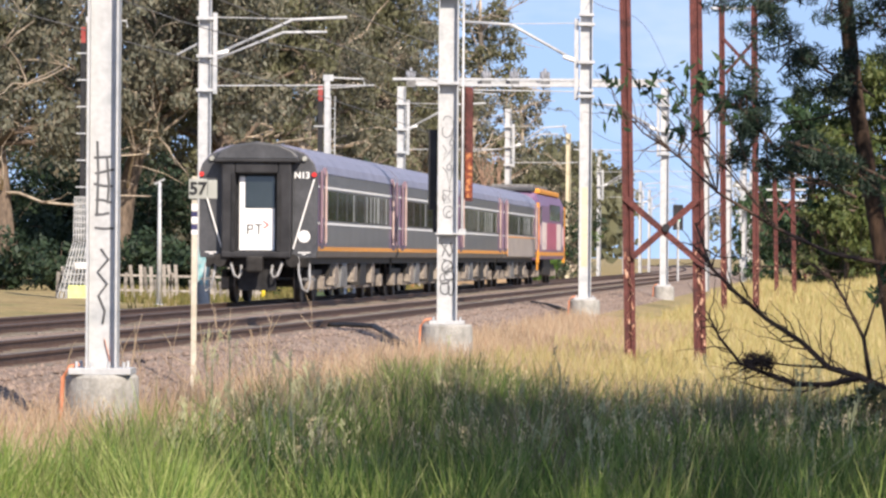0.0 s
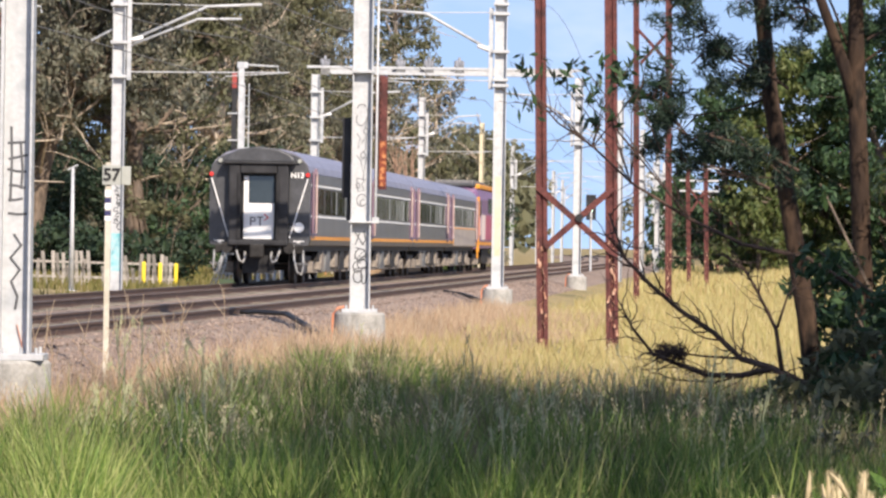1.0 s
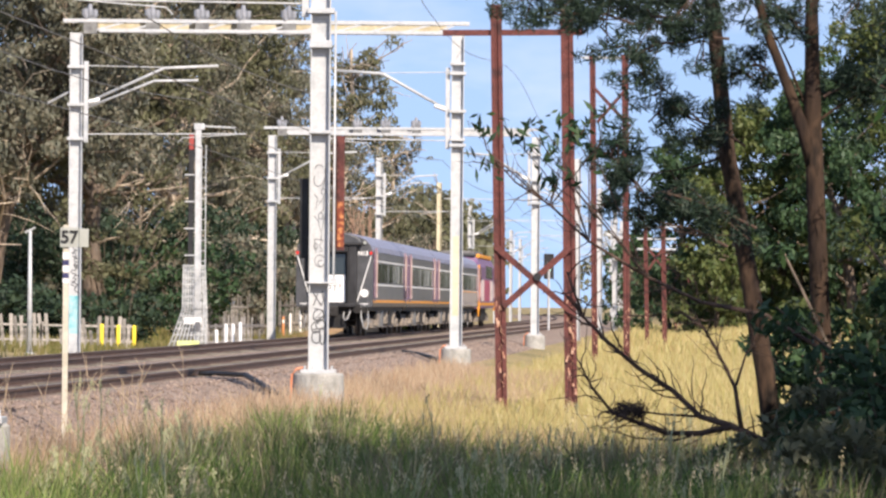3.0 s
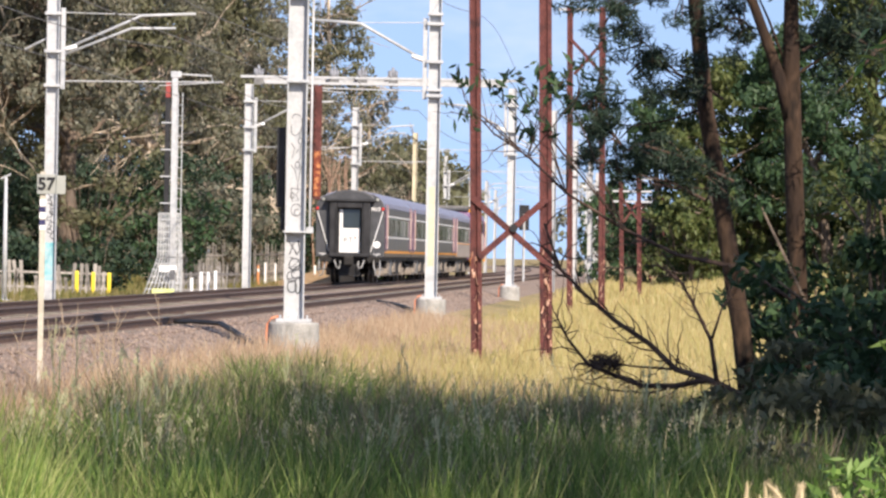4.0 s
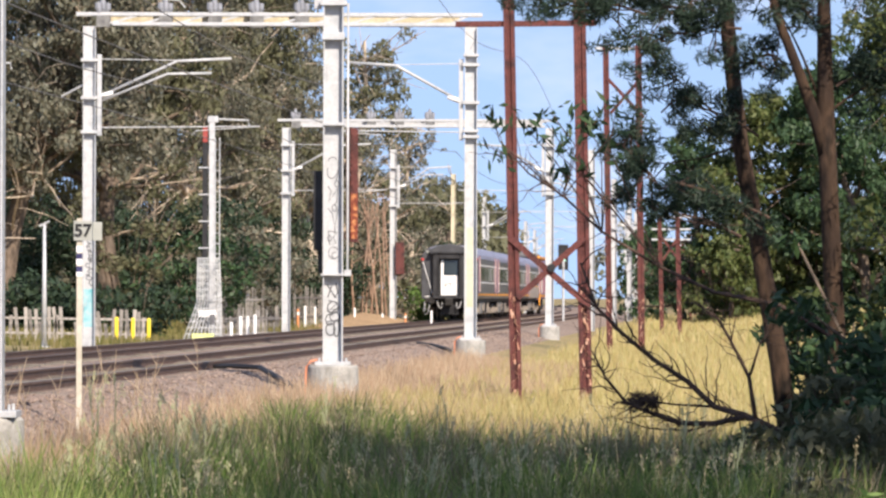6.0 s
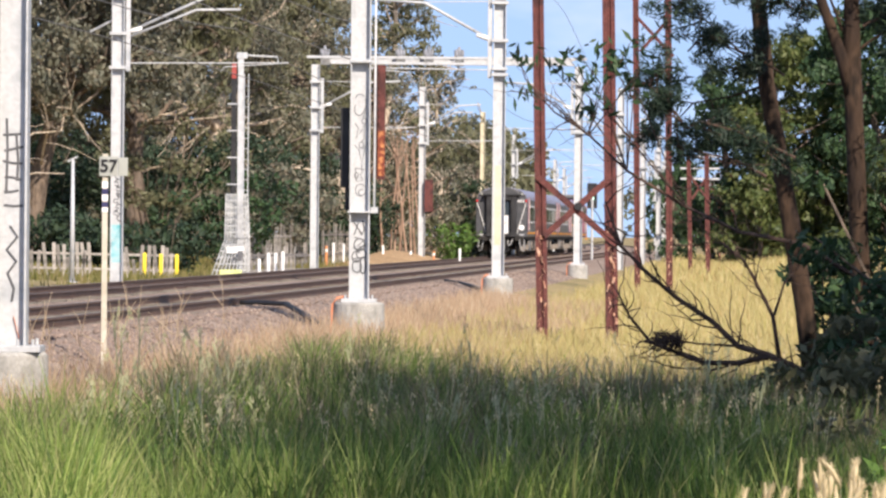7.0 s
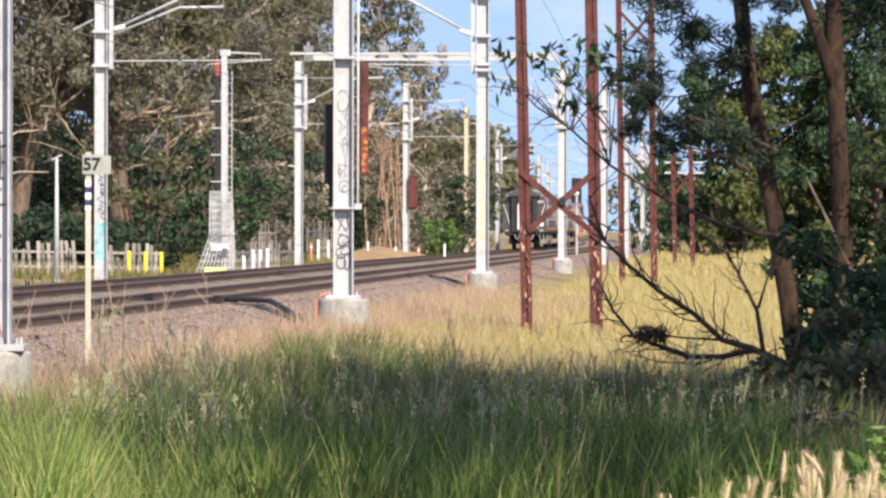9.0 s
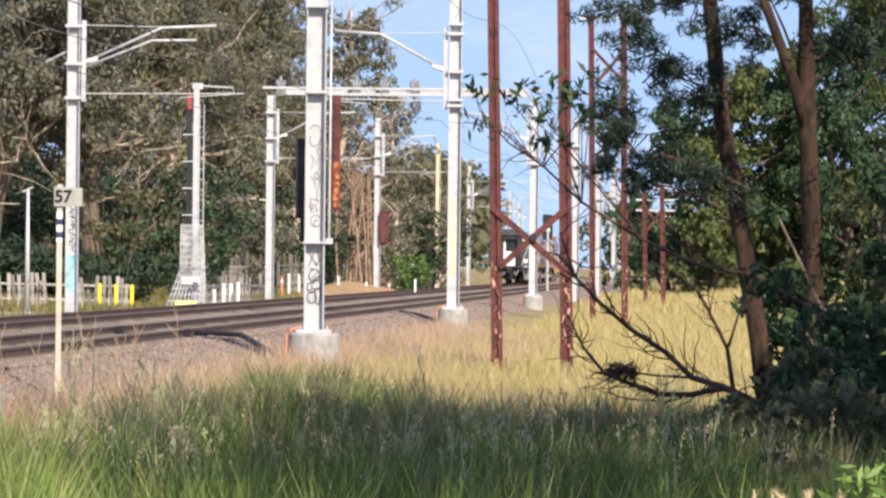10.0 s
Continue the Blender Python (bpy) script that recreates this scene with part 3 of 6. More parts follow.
def rusty_pole(t, x, z0, z1, lean=0.0, w=0.20, yy=0.0):
    """A pole of two old rails back to back, lightly leaning."""
    s = Shape()
    prof = [(-w / 2, -0.05), (-w / 2 + 0.075, -0.05), (-w / 2 + 0.085, -0.012), (w / 2 - 0.085, -0.012), (w / 2 - 0.075, -0.05), (w / 2, -0.05), (w / 2, 0.05), (-w / 2, 0.05)]
    n = len(prof)
    s.v = [(x + a, yy + b, z0) for a, b in prof] + [(x + lean + a, yy + b, z1) for a, b in prof]
    s.f = [(i, (i + 1) % n, (i + 1) % n + n, i + n) for i in range(n)] + [tuple(range(n))[::-1], tuple(range(n, 2 * n))]
    part("post", s, RUST, t)
    rnd = random.Random(int(x * 100))
    k = Shape()
    z = z0 + 0.15
    while z < min(z1, z0 + 2.6):
        dx = rnd.uniform(-w * 0.40, w * 0.40)
        h = rnd.uniform(0.03, 0.13)
        lx = lean * (z - z0) / (z1 - z0)
        k.bar((x + dx + lx, yy - 0.053, z), (x + dx * 0.4 + rnd.uniform(-0.05, 0.05) + lx, yy - 0.053, z + h), rnd.uniform(0.012, 0.045), 0.006)
        z += h * rnd.uniform(0.4, 1.5)
    tagged(part("rust_scale", k, RUST_BRIGHT, t, "flaking orange rust patches"), "flaking orange rust patches", kind="stuff")


def pole_pair(x, y, gap, z0, z1, label, cross=None, bar=None, arms=()):
    t = thing("rusty_pole_pair", label, "pole", "rusty pole pairs", pose(x, y, 0))
    rusty_pole(t, 0, z0 - 0.4, z1, -0.17)
    rusty_pole(t, gap, z0 - 0.4, z1, -0.15, 0.22)
    if cross:
        a, b = cross
        part("cross_brace", Shape().bar((-0.14, -0.08, b), (gap + 0.05, -0.08, a - 0.15), 0.03, 0.11), RUST, t)
        part("cross_brace", Shape().bar((0.0, -0.11, a), (gap - 0.05, -0.11, b), 0.03, 0.11), RUST, t)
        part("brace_bolt", Shape().tube([(gap / 2 - 0.02, -0.17, (a + b) / 2), (gap / 2 - 0.02, -0.06, (a + b) / 2)], 0.075, 8), BLACK, t)
    if bar:
        part("crossarm", Shape().bar((-1.1, 0.07, bar), (gap + 0.15, 0.07, bar + 0.03), 0.10, 0.10), RUST, t)
    for z in arms:
        part("crossarm", Shape().bar((-0.55, 0.06, z), (gap + 0.5, 0.06, z), 0.09, 0.09), STEEL, t)
    return t


pole_pair(1.55, 83.0, 1.22, -1.0, 6.45, "pair of rusty red rail posts with cross brace in dry grass", (1.15, 2.2), 5.95)
pole_pair(6.12, 160.0, 1.08, -1.1, 9.7, "tall pair of rusty red rail posts in dry grass", (7.4, 8.6), None, (9.6,))
pole_pair(11.35, 230.0, 0.85, -1.2, 5.2, "far pair of rusty red posts with pale crossarms", (3.0, 4.2), None, (5.1, 4.5, 4.0))
for y, z1 in ((370, 6.2), (440, 6.2)):
    pole_pair(near_x(y) + 7.6, y, 1.0, -1.2, z1, "distant pair of rusty red posts beside the line", (2.0, 3.2), None, (z1 - 0.2, z1 - 0.8))

# ---- kilometre sign ----


def kilometre_sign():
    x, y = -4.03, 55.0
    t = thing("kilometre_post", "grey kilometre board with number on a thin steel post", "sign", m=pose(x, y, 0))
    part("post", Shape().box(-0.066, -0.002, -0.02, 0.02, -0.75, 2.06), CREAM_POST, t, bevel=0.004)
    b = part("board", Shape().box(-0.10, 0.115, -0.045, -0.03, 1.80, 2.03), SIGN_FACE, t, "grey metal board", bevel=0.004)
    letters("number", "57", 0.20, BLACK, b, pose(0.008, -0.050, 1.912, 90, 0, 0))
    c = part("board", Shape().bar((0.12, -0.035, 1.91), (0.225, 0.02, 1.91), 0.014, 0.215), SIGN_FACE, t, "angled second board", bevel=0.003)
    for z, h, m in ((1.70, 0.075, WHITE), (1.62, 0.06, BLUE), (1.55, 0.07, WHITE), (1.47, 0.06, BLUE), (1.41, 0.05, WHITE)):
        part("stripe", Shape().box(-0.068, 0.0, -0.024, 0.022, z - h / 2, z + h / 2), m, t)


CREAM_POST = material("sandy_steel_post", [(0.42, 0.38, 0.30), (0.56, 0.52, 0.44)], 3, 0.7, fine=(20, 0.1))
BLUE = material("dark_blue_paint", [(0.03, 0.03, 0.09), (0.05, 0.05, 0.13)], 4, 0.5)
kilometre_sign()

# ---- the train ----
GREY = material("charcoal_car_paint", [(0.078, 0.080, 0.084), (0.108, 0.110, 0.115)], 1.2, 0.38, 0, fine=(14, 0.10), specular=0.5)
GREY_END = material("dull_charcoal_end_paint", [(0.045, 0.047, 0.052), (0.07, 0.072, 0.078)], 2.0, 0.5, 0, fine=(12, 0.15), specular=0.4)
ROOF_GREY = material("blue_grey_roof_paint", [(0.17, 0.17, 0.23), (0.23, 0.23, 0.30)], 1.0, 0.42, 0, fine=(10, 0.15), specular=0.5)
PURPLE = material("purple_paint", [(0.15, 0.085, 0.165), (0.21, 0.115, 0.215)], 3, 0.4, specular=0.5)
CRIMSON = material("crimson_paint", [(0.36, 0.06, 0.12), (0.46, 0.10, 0.17)], 3, 0.4, specular=0.5)
ORANGE = material("orange_paint", [(0.62, 0.24, 0.03), (0.72, 0.32, 0.05)], 3, 0.45)
PALE_PANEL = material("pale_pink_panel", [(0.62, 0.50, 0.46), (0.72, 0.62, 0.57)], 3, 0.5)
BEIGE = material("dusty_beige_steel", [(0.17, 0.145, 0.12), (0.27, 0.235, 0.20)], 5, 0.85, fine=(14, 0.25))
GREASE = material("greasy_black_steel", [(0.012, 0.011, 0.010), (0.035, 0.032, 0.03)], 6, 0.6, 0.2)
GLASS = material("tinted_window_glass", [(0.016, 0.022, 0.022), (0.028, 0.036, 0.036)], 0.9, 0.08, specular=0.7)
RUBBER = material("black_rubber", [(0.010, 0.010, 0.011), (0.022, 0.022, 0.024)], 6, 0.7)
RED_LENS = material("red_lens", [(0.55, 0.03, 0.03), (0.65, 0.06, 0.05)], 3, 0.25)
HOSE = material("grey_hose", [(0.22, 0.22, 0.22), (0.34, 0.34, 0.34)], 4, 0.6)


def along(y0, y1):
    return [(Vector((0, y0, 0)), Vector((1, 0, 0))), (Vector((0, y1, 0)), Vector((1, 0, 0)))]


def bogie(t, y):
    for sx in (-1, 1):
        f = Shape().box(sx * 0.98 - 0.06, sx * 0.98 + 0.06, y - 1.7, y + 1.7, 0.62, 0.80)
        f.box(sx * 0.98 - 0.07, sx * 0.98 + 0.07, y - 0.5, y + 0.5, 0.32, 0.62)
        part("bogie_frame", f, GREASE, t, bevel=0.015)
        for e in (-1.22, 1.22):
            w = Shape().tube([(sx * 0.74, y + e, 0.46), (sx * 0.87, y + e, 0.46)], [0.46, 0.45], 28)
            wh = part("wheel", w, GREASE, t)
            part("flange", Shape().tube([(sx * 0.71, y + e, 0.46), (sx * 0.74, y + e, 0.46)], 0.49, 28), RAIL_HEAD, wh)
            part("axle_box", Shape().box(sx * 1.0 - 0.10, sx * 1.0 + 0.14, y + e - 0.17, y + e + 0.17, 0.30, 0.64), BEIGE, t, "dusty axle box", bevel=0.03)
            part("spring", Shape().tube([(sx * 1.02, y + e * 0.62, 0.36), (sx * 1.02, y + e * 0.62, 0.66)], 0.09, 10), BEIGE, t)
    part("axle", Shape().tube([(-0.8, y - 1.22, 0.46), (0.8, y - 1.22, 0.46)], 0.08, 8), GREASE, t)
    part("axle", Shape().tube([(-0.8, y + 1.22, 0.46), (0.8, y + 1.22, 0.46)], 0.08, 8), GREASE, t)
    part("bolster", Shape().box(-0.9, 0.9, y - 0.35, y + 0.35, 0.6, 0.98), GREASE, t)


SIDE_PROFILE = [(-1.36, 1.10), (1.36, 1.10), (1.40, 1.25), (1.40, 3.12), (1.34, 3.30), (-1.34, 3.30), (-1.40, 3.12), (-1.40, 1.25)]
ROOF_PROFILE = [(-1.415, 3.14), (1.415, 3.14), (1.36, 3.34), (1.20, 3.54), (0.95, 3.70), (0.6, 3.80), (0.0, 3.85), (-0.6, 3.80), (-0.95, 3.70), (-1.20, 3.54), (-1.36, 3.34)]


HALF = 10.12          # half the length of a car body
DOOR = 8.95           # a side door, from the middle of the car


def passenger_car():
    t = thing("passenger_car", "charcoal railway passenger car with white lines and orange band", "railway car", "passenger cars")
    h = HALF
    part("body", Shape().sweep(SIDE_PROFILE, along(-h, h)), GREY, t, bevel=0.02)
    part("roof", Shape().sweep(ROOF_PROFILE, along(-h - 0.02, h + 0.02)), ROOF_GREY, t, "blue-grey curved roof")
    for sx in (-1, 1):
        def strip(name, y0, y1, z0, z1, mat, label="", out=0.006, bevel=0.0):
            a, b = sorted((sx * 1.396, sx * (1.40 + out)))
            return part(name, Shape().box(a, b, y0, y1, z0, z1), mat, t, label, bevel)
        strip("white_line", -h + 0.05, h - 0.05, 2.78, 2.83, WHITE)
        strip("white_line", -h + 0.05, h - 0.05, 1.90, 1.95, WHITE)
        strip("orange_band", -h, h, 1.255, 1.36, ORANGE, out=0.008)
        for e in (-1, 1):
            for z0, z1 in ((1.37, 1.89), (1.96, 2.77), (2.84, 3.1)):
                a, b = sorted((e * (DOOR + 0.55), e * (h - 0.06)))
                strip("purple_panel", a, b, z0, z1, PURPLE, out=0.004)
                a, b = sorted((e * (DOOR - 1.0), e * (DOOR - 0.58)))
                strip("purple_panel", a, b, z0, z1, PURPLE, out=0.004)
            d = strip("door", e * DOOR - 0.42, e * DOOR + 0.42, 1.30, 3.08, DOOR_PURPLE, out=0.012, bevel=0.01)
            part("door_window", Shape().box(min(sx * 1.40, sx * 1.418), max(sx * 1.40, sx * 1.418), e * DOOR - 0.27, e * DOOR + 0.27, 2.05, 2.75), GLASS, d)
            for q in (-0.50, 0.50):
                part("handrail", Shape().tube([(sx * 1.45, e * DOOR + q, 1.45), (sx * 1.45, e * DOOR + q, 3.2)], 0.03, 6), PALE_RAIL if q * e < 0 else MAUVE, t, "pale pinkish vertical handrail" if q * e < 0 else "dull mauve vertical handrail")
            part("lamp_box", Shape().box(min(sx * 1.38, sx * 1.46), max(sx * 1.38, sx * 1.46), e * DOOR - e * 0.5 - 0.12, e * DOOR - e * 0.5 + 0.12, 3.08, 3.28), MAUVE, t, bevel=0.01)
        for k in range(7):
            y = -6.6 + 2.2 * k
            w = strip("window", y - 1.04, y + 1.04, 2.0, 2.73, GLASS, "dark tinted window", out=0.005)
            a, b = sorted((sx * 1.402, sx * 1.411))
            part("window_frame", Shape().box(a, b, y + 1.05, y + 1.13, 1.98, 2.75), GREY_END, w)
            for q in {2: (0.6,), 4: (-0.5, 0.5), 5: (-0.7, 0.1, 0.45), 6: (0.3,)}.get(k, ()):
                a, b = sorted((sx * 1.404, sx * 1.409))
                part("curtain", Shape().box(a, b, y + q - 0.06, y + q + 0.06, 2.02, 2.71), CURTAIN, w, "pale curtain edge")
    part("underframe", Shape().box(-1.2, 1.2, -h + 0.1, h - 0.1, 0.94, 1.12), GREASE, t)
    for k, (y, ln, z) in enumerate(((-5.2, 0.8, 0.62), (-3.9, 1.1, 0.40), (-2.2, 1.7, 0.34), (0.7, 0.9, 0.46), (2.5, 1.9, 0.36), (5.2, 0.9, 0.42))):
        for sx in (-1, 1):
            a, b = sorted((sx * 0.55, sx * 1.22))
            s = Shape().add([(a, y - ln / 2, z), (b, y - ln / 2, z), (a, y + ln / 2, z), (b, y + ln / 2, z), (a, y - ln / 2 + min(0.5, ln * 0.35), 0.95), (b, y - ln / 2 + min(0.5, ln * 0.35), 0.95), (a, y + ln / 2, 0.95), (b, y + ln / 2, 0.95)],
                            [(0, 2, 3, 1), (4, 5, 7, 6), (0, 1, 5, 4), (2, 6, 7, 3), (0, 4, 6, 2), (1, 3, 7, 5)])
            part("equipment_case", s, (BEIGE, GREASE, BEIGE, STEEL_DARK)[(k + (sx > 0)) % 4], t, "dusty equipment case", bevel=0.02)
    for sx in (-1, 1):
        part("truss_rod", Shape().bar((sx * 1.1, -5.4, 0.34), (sx * 1.1, 5.4, 0.34), 0.05, 0.07), BEIGE, t)
    bogie(t, -7.2)
    bogie(t, 7.2)
    part("coupler", Shape().box(-0.14, 0.14, h - 0.2, h + 0.4, 0.82, 1.08), GREASE, t, bevel=0.03)
    part("gangway", Shape().box(-0.75, 0.75, h - 0.05, h + 0.34, 1.2, 3.45), RUBBER, t, "black gangway bellows", bevel=0.03)
    return t


PALE_RAIL = material("pale_pinkish_rail_paint", [(0.42, 0.30, 0.28), (0.55, 0.42, 0.38)], 3, 0.5)
MAUVE = material("dull_mauve_paint", [(0.17, 0.11, 0.15), (0.25, 0.17, 0.20)], 3, 0.5)
DOOR_PURPLE = material("greyish_purple_door_paint", [(0.09, 0.065, 0.095), (0.13, 0.09, 0.13)], 2, 0.45)
FRAME_BLACK = material("black_vestibule_rubber", [(0.016, 0.016, 0.018), (0.034, 0.034, 0.037)], 3, 0.6)
CURTAIN = material("pale_curtain", [(0.30, 0.33, 0.33), (0.42, 0.45, 0.45)], 8, 0.8)


def rear_end(t):
    """The closed rear of the last car: vestibule frame, white door, stripes, lamps, hoses and buffers."""
    y = -HALF - 0.01
    part("end_wall", Shape().sweep([(-1.39, 1.08), (1.39, 1.08), (1.42, 1.25), (1.42, 3.12), (1.34, 3.36), (1.12, 3.58), (0.7, 3.74), (0, 3.80), (-0.7, 3.74), (-1.12, 3.58), (-1.34, 3.36), (-1.42, 3.12), (-1.42, 1.25)], along(y - 0.06, y + 0.3)), GREY_END, t, "charcoal end wall", bevel=0.02)
    # domed hood over the end
    hood = [(-1.02, 3.42), (1.02, 3.42), (1.0, 3.52), (0.85, 3.66), (0.55, 3.79), (0.0, 3.87), (-0.55, 3.79), (-0.85, 3.66), (-1.0, 3.52)]
    part("hood", Shape().sweep(hood, along(y - 0.40, y + 0.5)), GREY_END, t, "dark rounded roof hood", bevel=0.05)
    part("eave", Shape().box(-1.04, 1.04, y - 0.50, y - 0.05, 3.36, 3.44), BLACK, t, "black eave over the vestibule", bevel=0.03)
    fr = part("vestibule_frame", Shape().box(-0.84, -0.52, y - 0.42, y, 1.16, 3.38).box(0.52, 0.84, y - 0.42, y, 1.16, 3.38).box(-0.52, 0.52, y - 0.42, y, 3.10, 3.38).box(-0.84, 0.84, y - 0.44, y, 1.08, 1.24), FRAME_BLACK, t, "black vestibule frame", bevel=0.04)
    for sx in (-0.55, 0.55):
        part("rubber_seal", Shape().box(sx - 0.05, sx + 0.05, y - 0.455, y - 0.42, 1.24, 3.1), RUBBER, fr, bevel=0.01)
    part("recess", Shape().box(-0.52, 0.52, y - 0.10, y - 0.06, 1.24, 3.1), BLACK, t)
    d = part("end_door", Shape().box(-0.44, 0.42, y - 0.16, y - 0.10, 1.26, 3.04), WHITE, t, "white end door", bevel=0.01)
    part("door_window", Shape().box(-0.30, 0.42, y - 0.175, y - 0.155, 2.27, 3.04), GLASS, d, "dark door window", bevel=0.01)
    for x0, x1, z0, z1 in ((-0.25, -0.215, 1.64, 1.88), (-0.215, -0.13, 1.85, 1.88), (-0.13, -0.10, 1.75, 1.88), (-0.215, -0.13, 1.75, 1.78), (-0.06, 0.12, 1.86, 1.89), (0.015, 0.05, 1.64, 1.86)):
        part("logo_bar", Shape().box(x0, x1, y - 0.166, y - 0.158, z0, z1), BLACK, d)
    part("logo_mark", Shape().bar((0.14, y - 0.163, 1.96), (0.27, y - 0.163, 1.87), 0.01, 0.03).bar((0.27, y - 0.163, 1.87), (0.15, y - 0.163, 1.79), 0.01, 0.03), RED_LENS, d)
    for sx in (-1, 1):
        part("warning_stripe", Shape().bar((sx * 1.36, y - 0.066, 2.97), (sx * 0.86, y - 0.066, 1.30), 0.03, 0.14), WHITE, t, "white diagonal stripe")
        part("marker_lamp", Shape().tube([(sx * 1.36, y - 0.16, 3.08), (sx * 1.36, y, 3.08)], 0.06, 14), RED_LENS, t, "red marker lamp")
        part("lettering_bar", Shape().box(sx * 1.12 - 0.15, sx * 1.12 + 0.15, y - 0.068, y - 0.058, 1.20, 1.225).box(sx * 1.12 - 0.05, sx * 1.12 + 0.05, y - 0.068, y - 0.058, 1.16, 1.18), WHITE, t)
        part("head_lamp", Shape().tube([(sx * 1.12, y - 0.14, 3.46), (sx * 1.12, y, 3.46)], [0.055, 0.07], 14), SIGN_FACE, t, "small round lamp")
        part("buffer", Shape().tube([(sx * 0.88, y - 0.10, 1.02), (sx * 0.88, y - 0.35, 1.02), (sx * 0.88, y - 0.36, 1.02)], [0.09, 0.09, 0.16], 14), GREASE, t)
        part("air_hose", Shape().tube([(sx * 0.62, y - 0.1, 1.05), (sx * 0.60, y - 0.3, 0.9), (sx * 0.52, y - 0.36, 0.66), (sx * 0.42, y - 0.36, 0.60), (sx * 0.36, y - 0.3, 0.72), (sx * 0.38, y - 0.2, 0.9)], 0.035, 7), HOSE, t, "looped air hose", smooth=True)
        part("jumper_cable", Shape().tube([(sx * 0.98, y - 0.08, 1.1), (sx * 1.02, y - 0.24, 0.7), (sx * 1.1, y - 0.26, 0.35), (sx * 1.22, y - 0.22, 0.28), (sx * 1.28, y - 0.14, 0.5), (sx * 1.25, y - 0.06, 0.95)], 0.03, 7), HOSE, t, "looped jumper cable", smooth=True)
        part("step", Shape().box(sx * 1.22 - 0.16, sx * 1.22 + 0.16, y - 0.1, y + 0.2, 0.55, 0.60), STEEL_DARK, t)
    part("disc", Shape().tube([(1.12, y - 0.072, 1.60), (1.12, y - 0.055, 1.60)], 0.145, 22), WHITE, t, "white round plate")
    letters("number", "N13", 0.215, WHITE, t, pose(1.06, y - 0.072, 3.06, 90, 0, 0))
    part("headstock", Shape().box(-1.25, 1.25, y - 0.10, y + 0.15, 0.86, 1.10), GREASE, t, bevel=0.02)
    part("coupler", Shape().box(-0.13, 0.13, y - 0.55, y, 0.80, 1.06).box(-0.2, 0.2, y - 0.7, y - 0.45, 0.74, 1.12), GREASE, t, bevel=0.04)
    part("rubber_apron", Shape().box(-0.45, 0.45, y - 0.1, y - 0.05, 0.30, 0.86), RUBBER, t)


def locomotive():
    t = thing("locomotive", "orange, crimson and grey diesel locomotive at the head of the train", "locomotive")
    h = 9.3
    prof = [(-1.40, 1.05), (1.40, 1.05), (1.43, 1.2), (1.43, 3.3), (1.25, 3.75), (0.8, 4.0), (-0.8, 4.0), (-1.25, 3.75), (-1.43, 3.3), (-1.43, 1.2)]
    part("body", Shape().sweep(prof, along(-h + 1.8, h - 1.8)), PURPLE, t, bevel=0.02)
    part("roof_grille", Shape().box(-0.9, 0.9, -5, 5, 4.0, 4.22), STEEL_DARK, t, bevel=0.03)
    for e in (-1, 1):
        cab = Shape()
        for yy, k, top in ((e * (h - 1.8), 1.0, 4.0), (e * (h - 0.5), 1.0, 3.95), (e * h, 0.97, 3.2)):
            cab.v += [(x * k, yy, min(z, top)) for x, z in prof]
        n = len(prof)
        for i in range(2):
            for j in range(n):
                a, b = i * n + j, i * n + (j + 1) % n
                cab.f.append((a, b, b + n, a + n) if e > 0 else (a, a + n, b + n, b))
        cab.f.append(tuple(2 * n + j for j in range(n)))
        part("cab", cab, PURPLE, t, "purple and crimson driving cab", bevel=0.02)
        part("cab_roof", Shape().box(-1.15, 1.15, min(e * (h - 1.9), e * (h - 0.3)), max(e * (h - 1.9), e * (h - 0.3)), 3.86, 4.05), GREY_END, t, "dark cab roof", bevel=0.06)
        for sx in (-1, 1):
            a, b = sorted((sx * 1.425, sx * 1.445))
            part("cab_window", Shape().box(a, b, e * (h - 1.0) - 0.4, e * (h - 1.0) + 0.4, 2.55, 3.25), GLASS, t, bevel=0.01)
            part("cab_panel", Shape().box(a, b, e * (h - 1.25) - 0.55, e * (h - 1.25) + 0.1, 1.65, 2.45), PALE_PANEL, t)
            part("cab_panel", Shape().box(a, b, e * (h - 0.45) - 0.25, e * (h - 0.45) + 0.15, 1.65, 2.45), CRIMSON, t)
            part("end_post", Shape().box(sx * 1.37 - 0.05, sx * 1.37 + 0.07, min(e * h, e * (h + 0.03)), max(e * h, e * (h + 0.03)), 0.9, 3.4), ORANGE, t, "bright orange end edge")
        part("nose_panel", Shape().box(-1.2, 1.2, min(e * h, e * (h + 0.02)), max(e * h, e * (h + 0.02)), 1.3, 2.3), CRIMSON, t)
    for sx in (-1, 1):
        a, b = sorted((sx * 1.425, sx * 1.440))
        part("orange_band", Shape().box(a, b, -h, h, 1.2, 1.36), ORANGE, t)
        for y0, y1, mat in ((-7.2, -4.2, PALE_PANEL), (-4.1, 3.0, CRIMSON), (3.1, 6.4, PALE_PANEL)):
            part("side_panel", Shape().box(a, b, y0, y1, 1.45, 2.6), mat, t)
        part("side_window", Shape().box(a, b, -2.0, 5.5, 2.72, 3.4), GLASS, t)
        part("roof_edge", Shape().box(sx * 1.1 - 0.2, sx * 1.1 + 0.2, -7.0, 7.0, 3.80, 4.02), ORANGE, t, bevel=0.05)
    part("fuel_tank", Shape().box(-1.2, 1.2, -2.6, 2.6, 0.35, 1.05), GREASE, t, bevel=0.05)
    bogie(t, -6.0)
    bogie(t, 6.0)
    return t


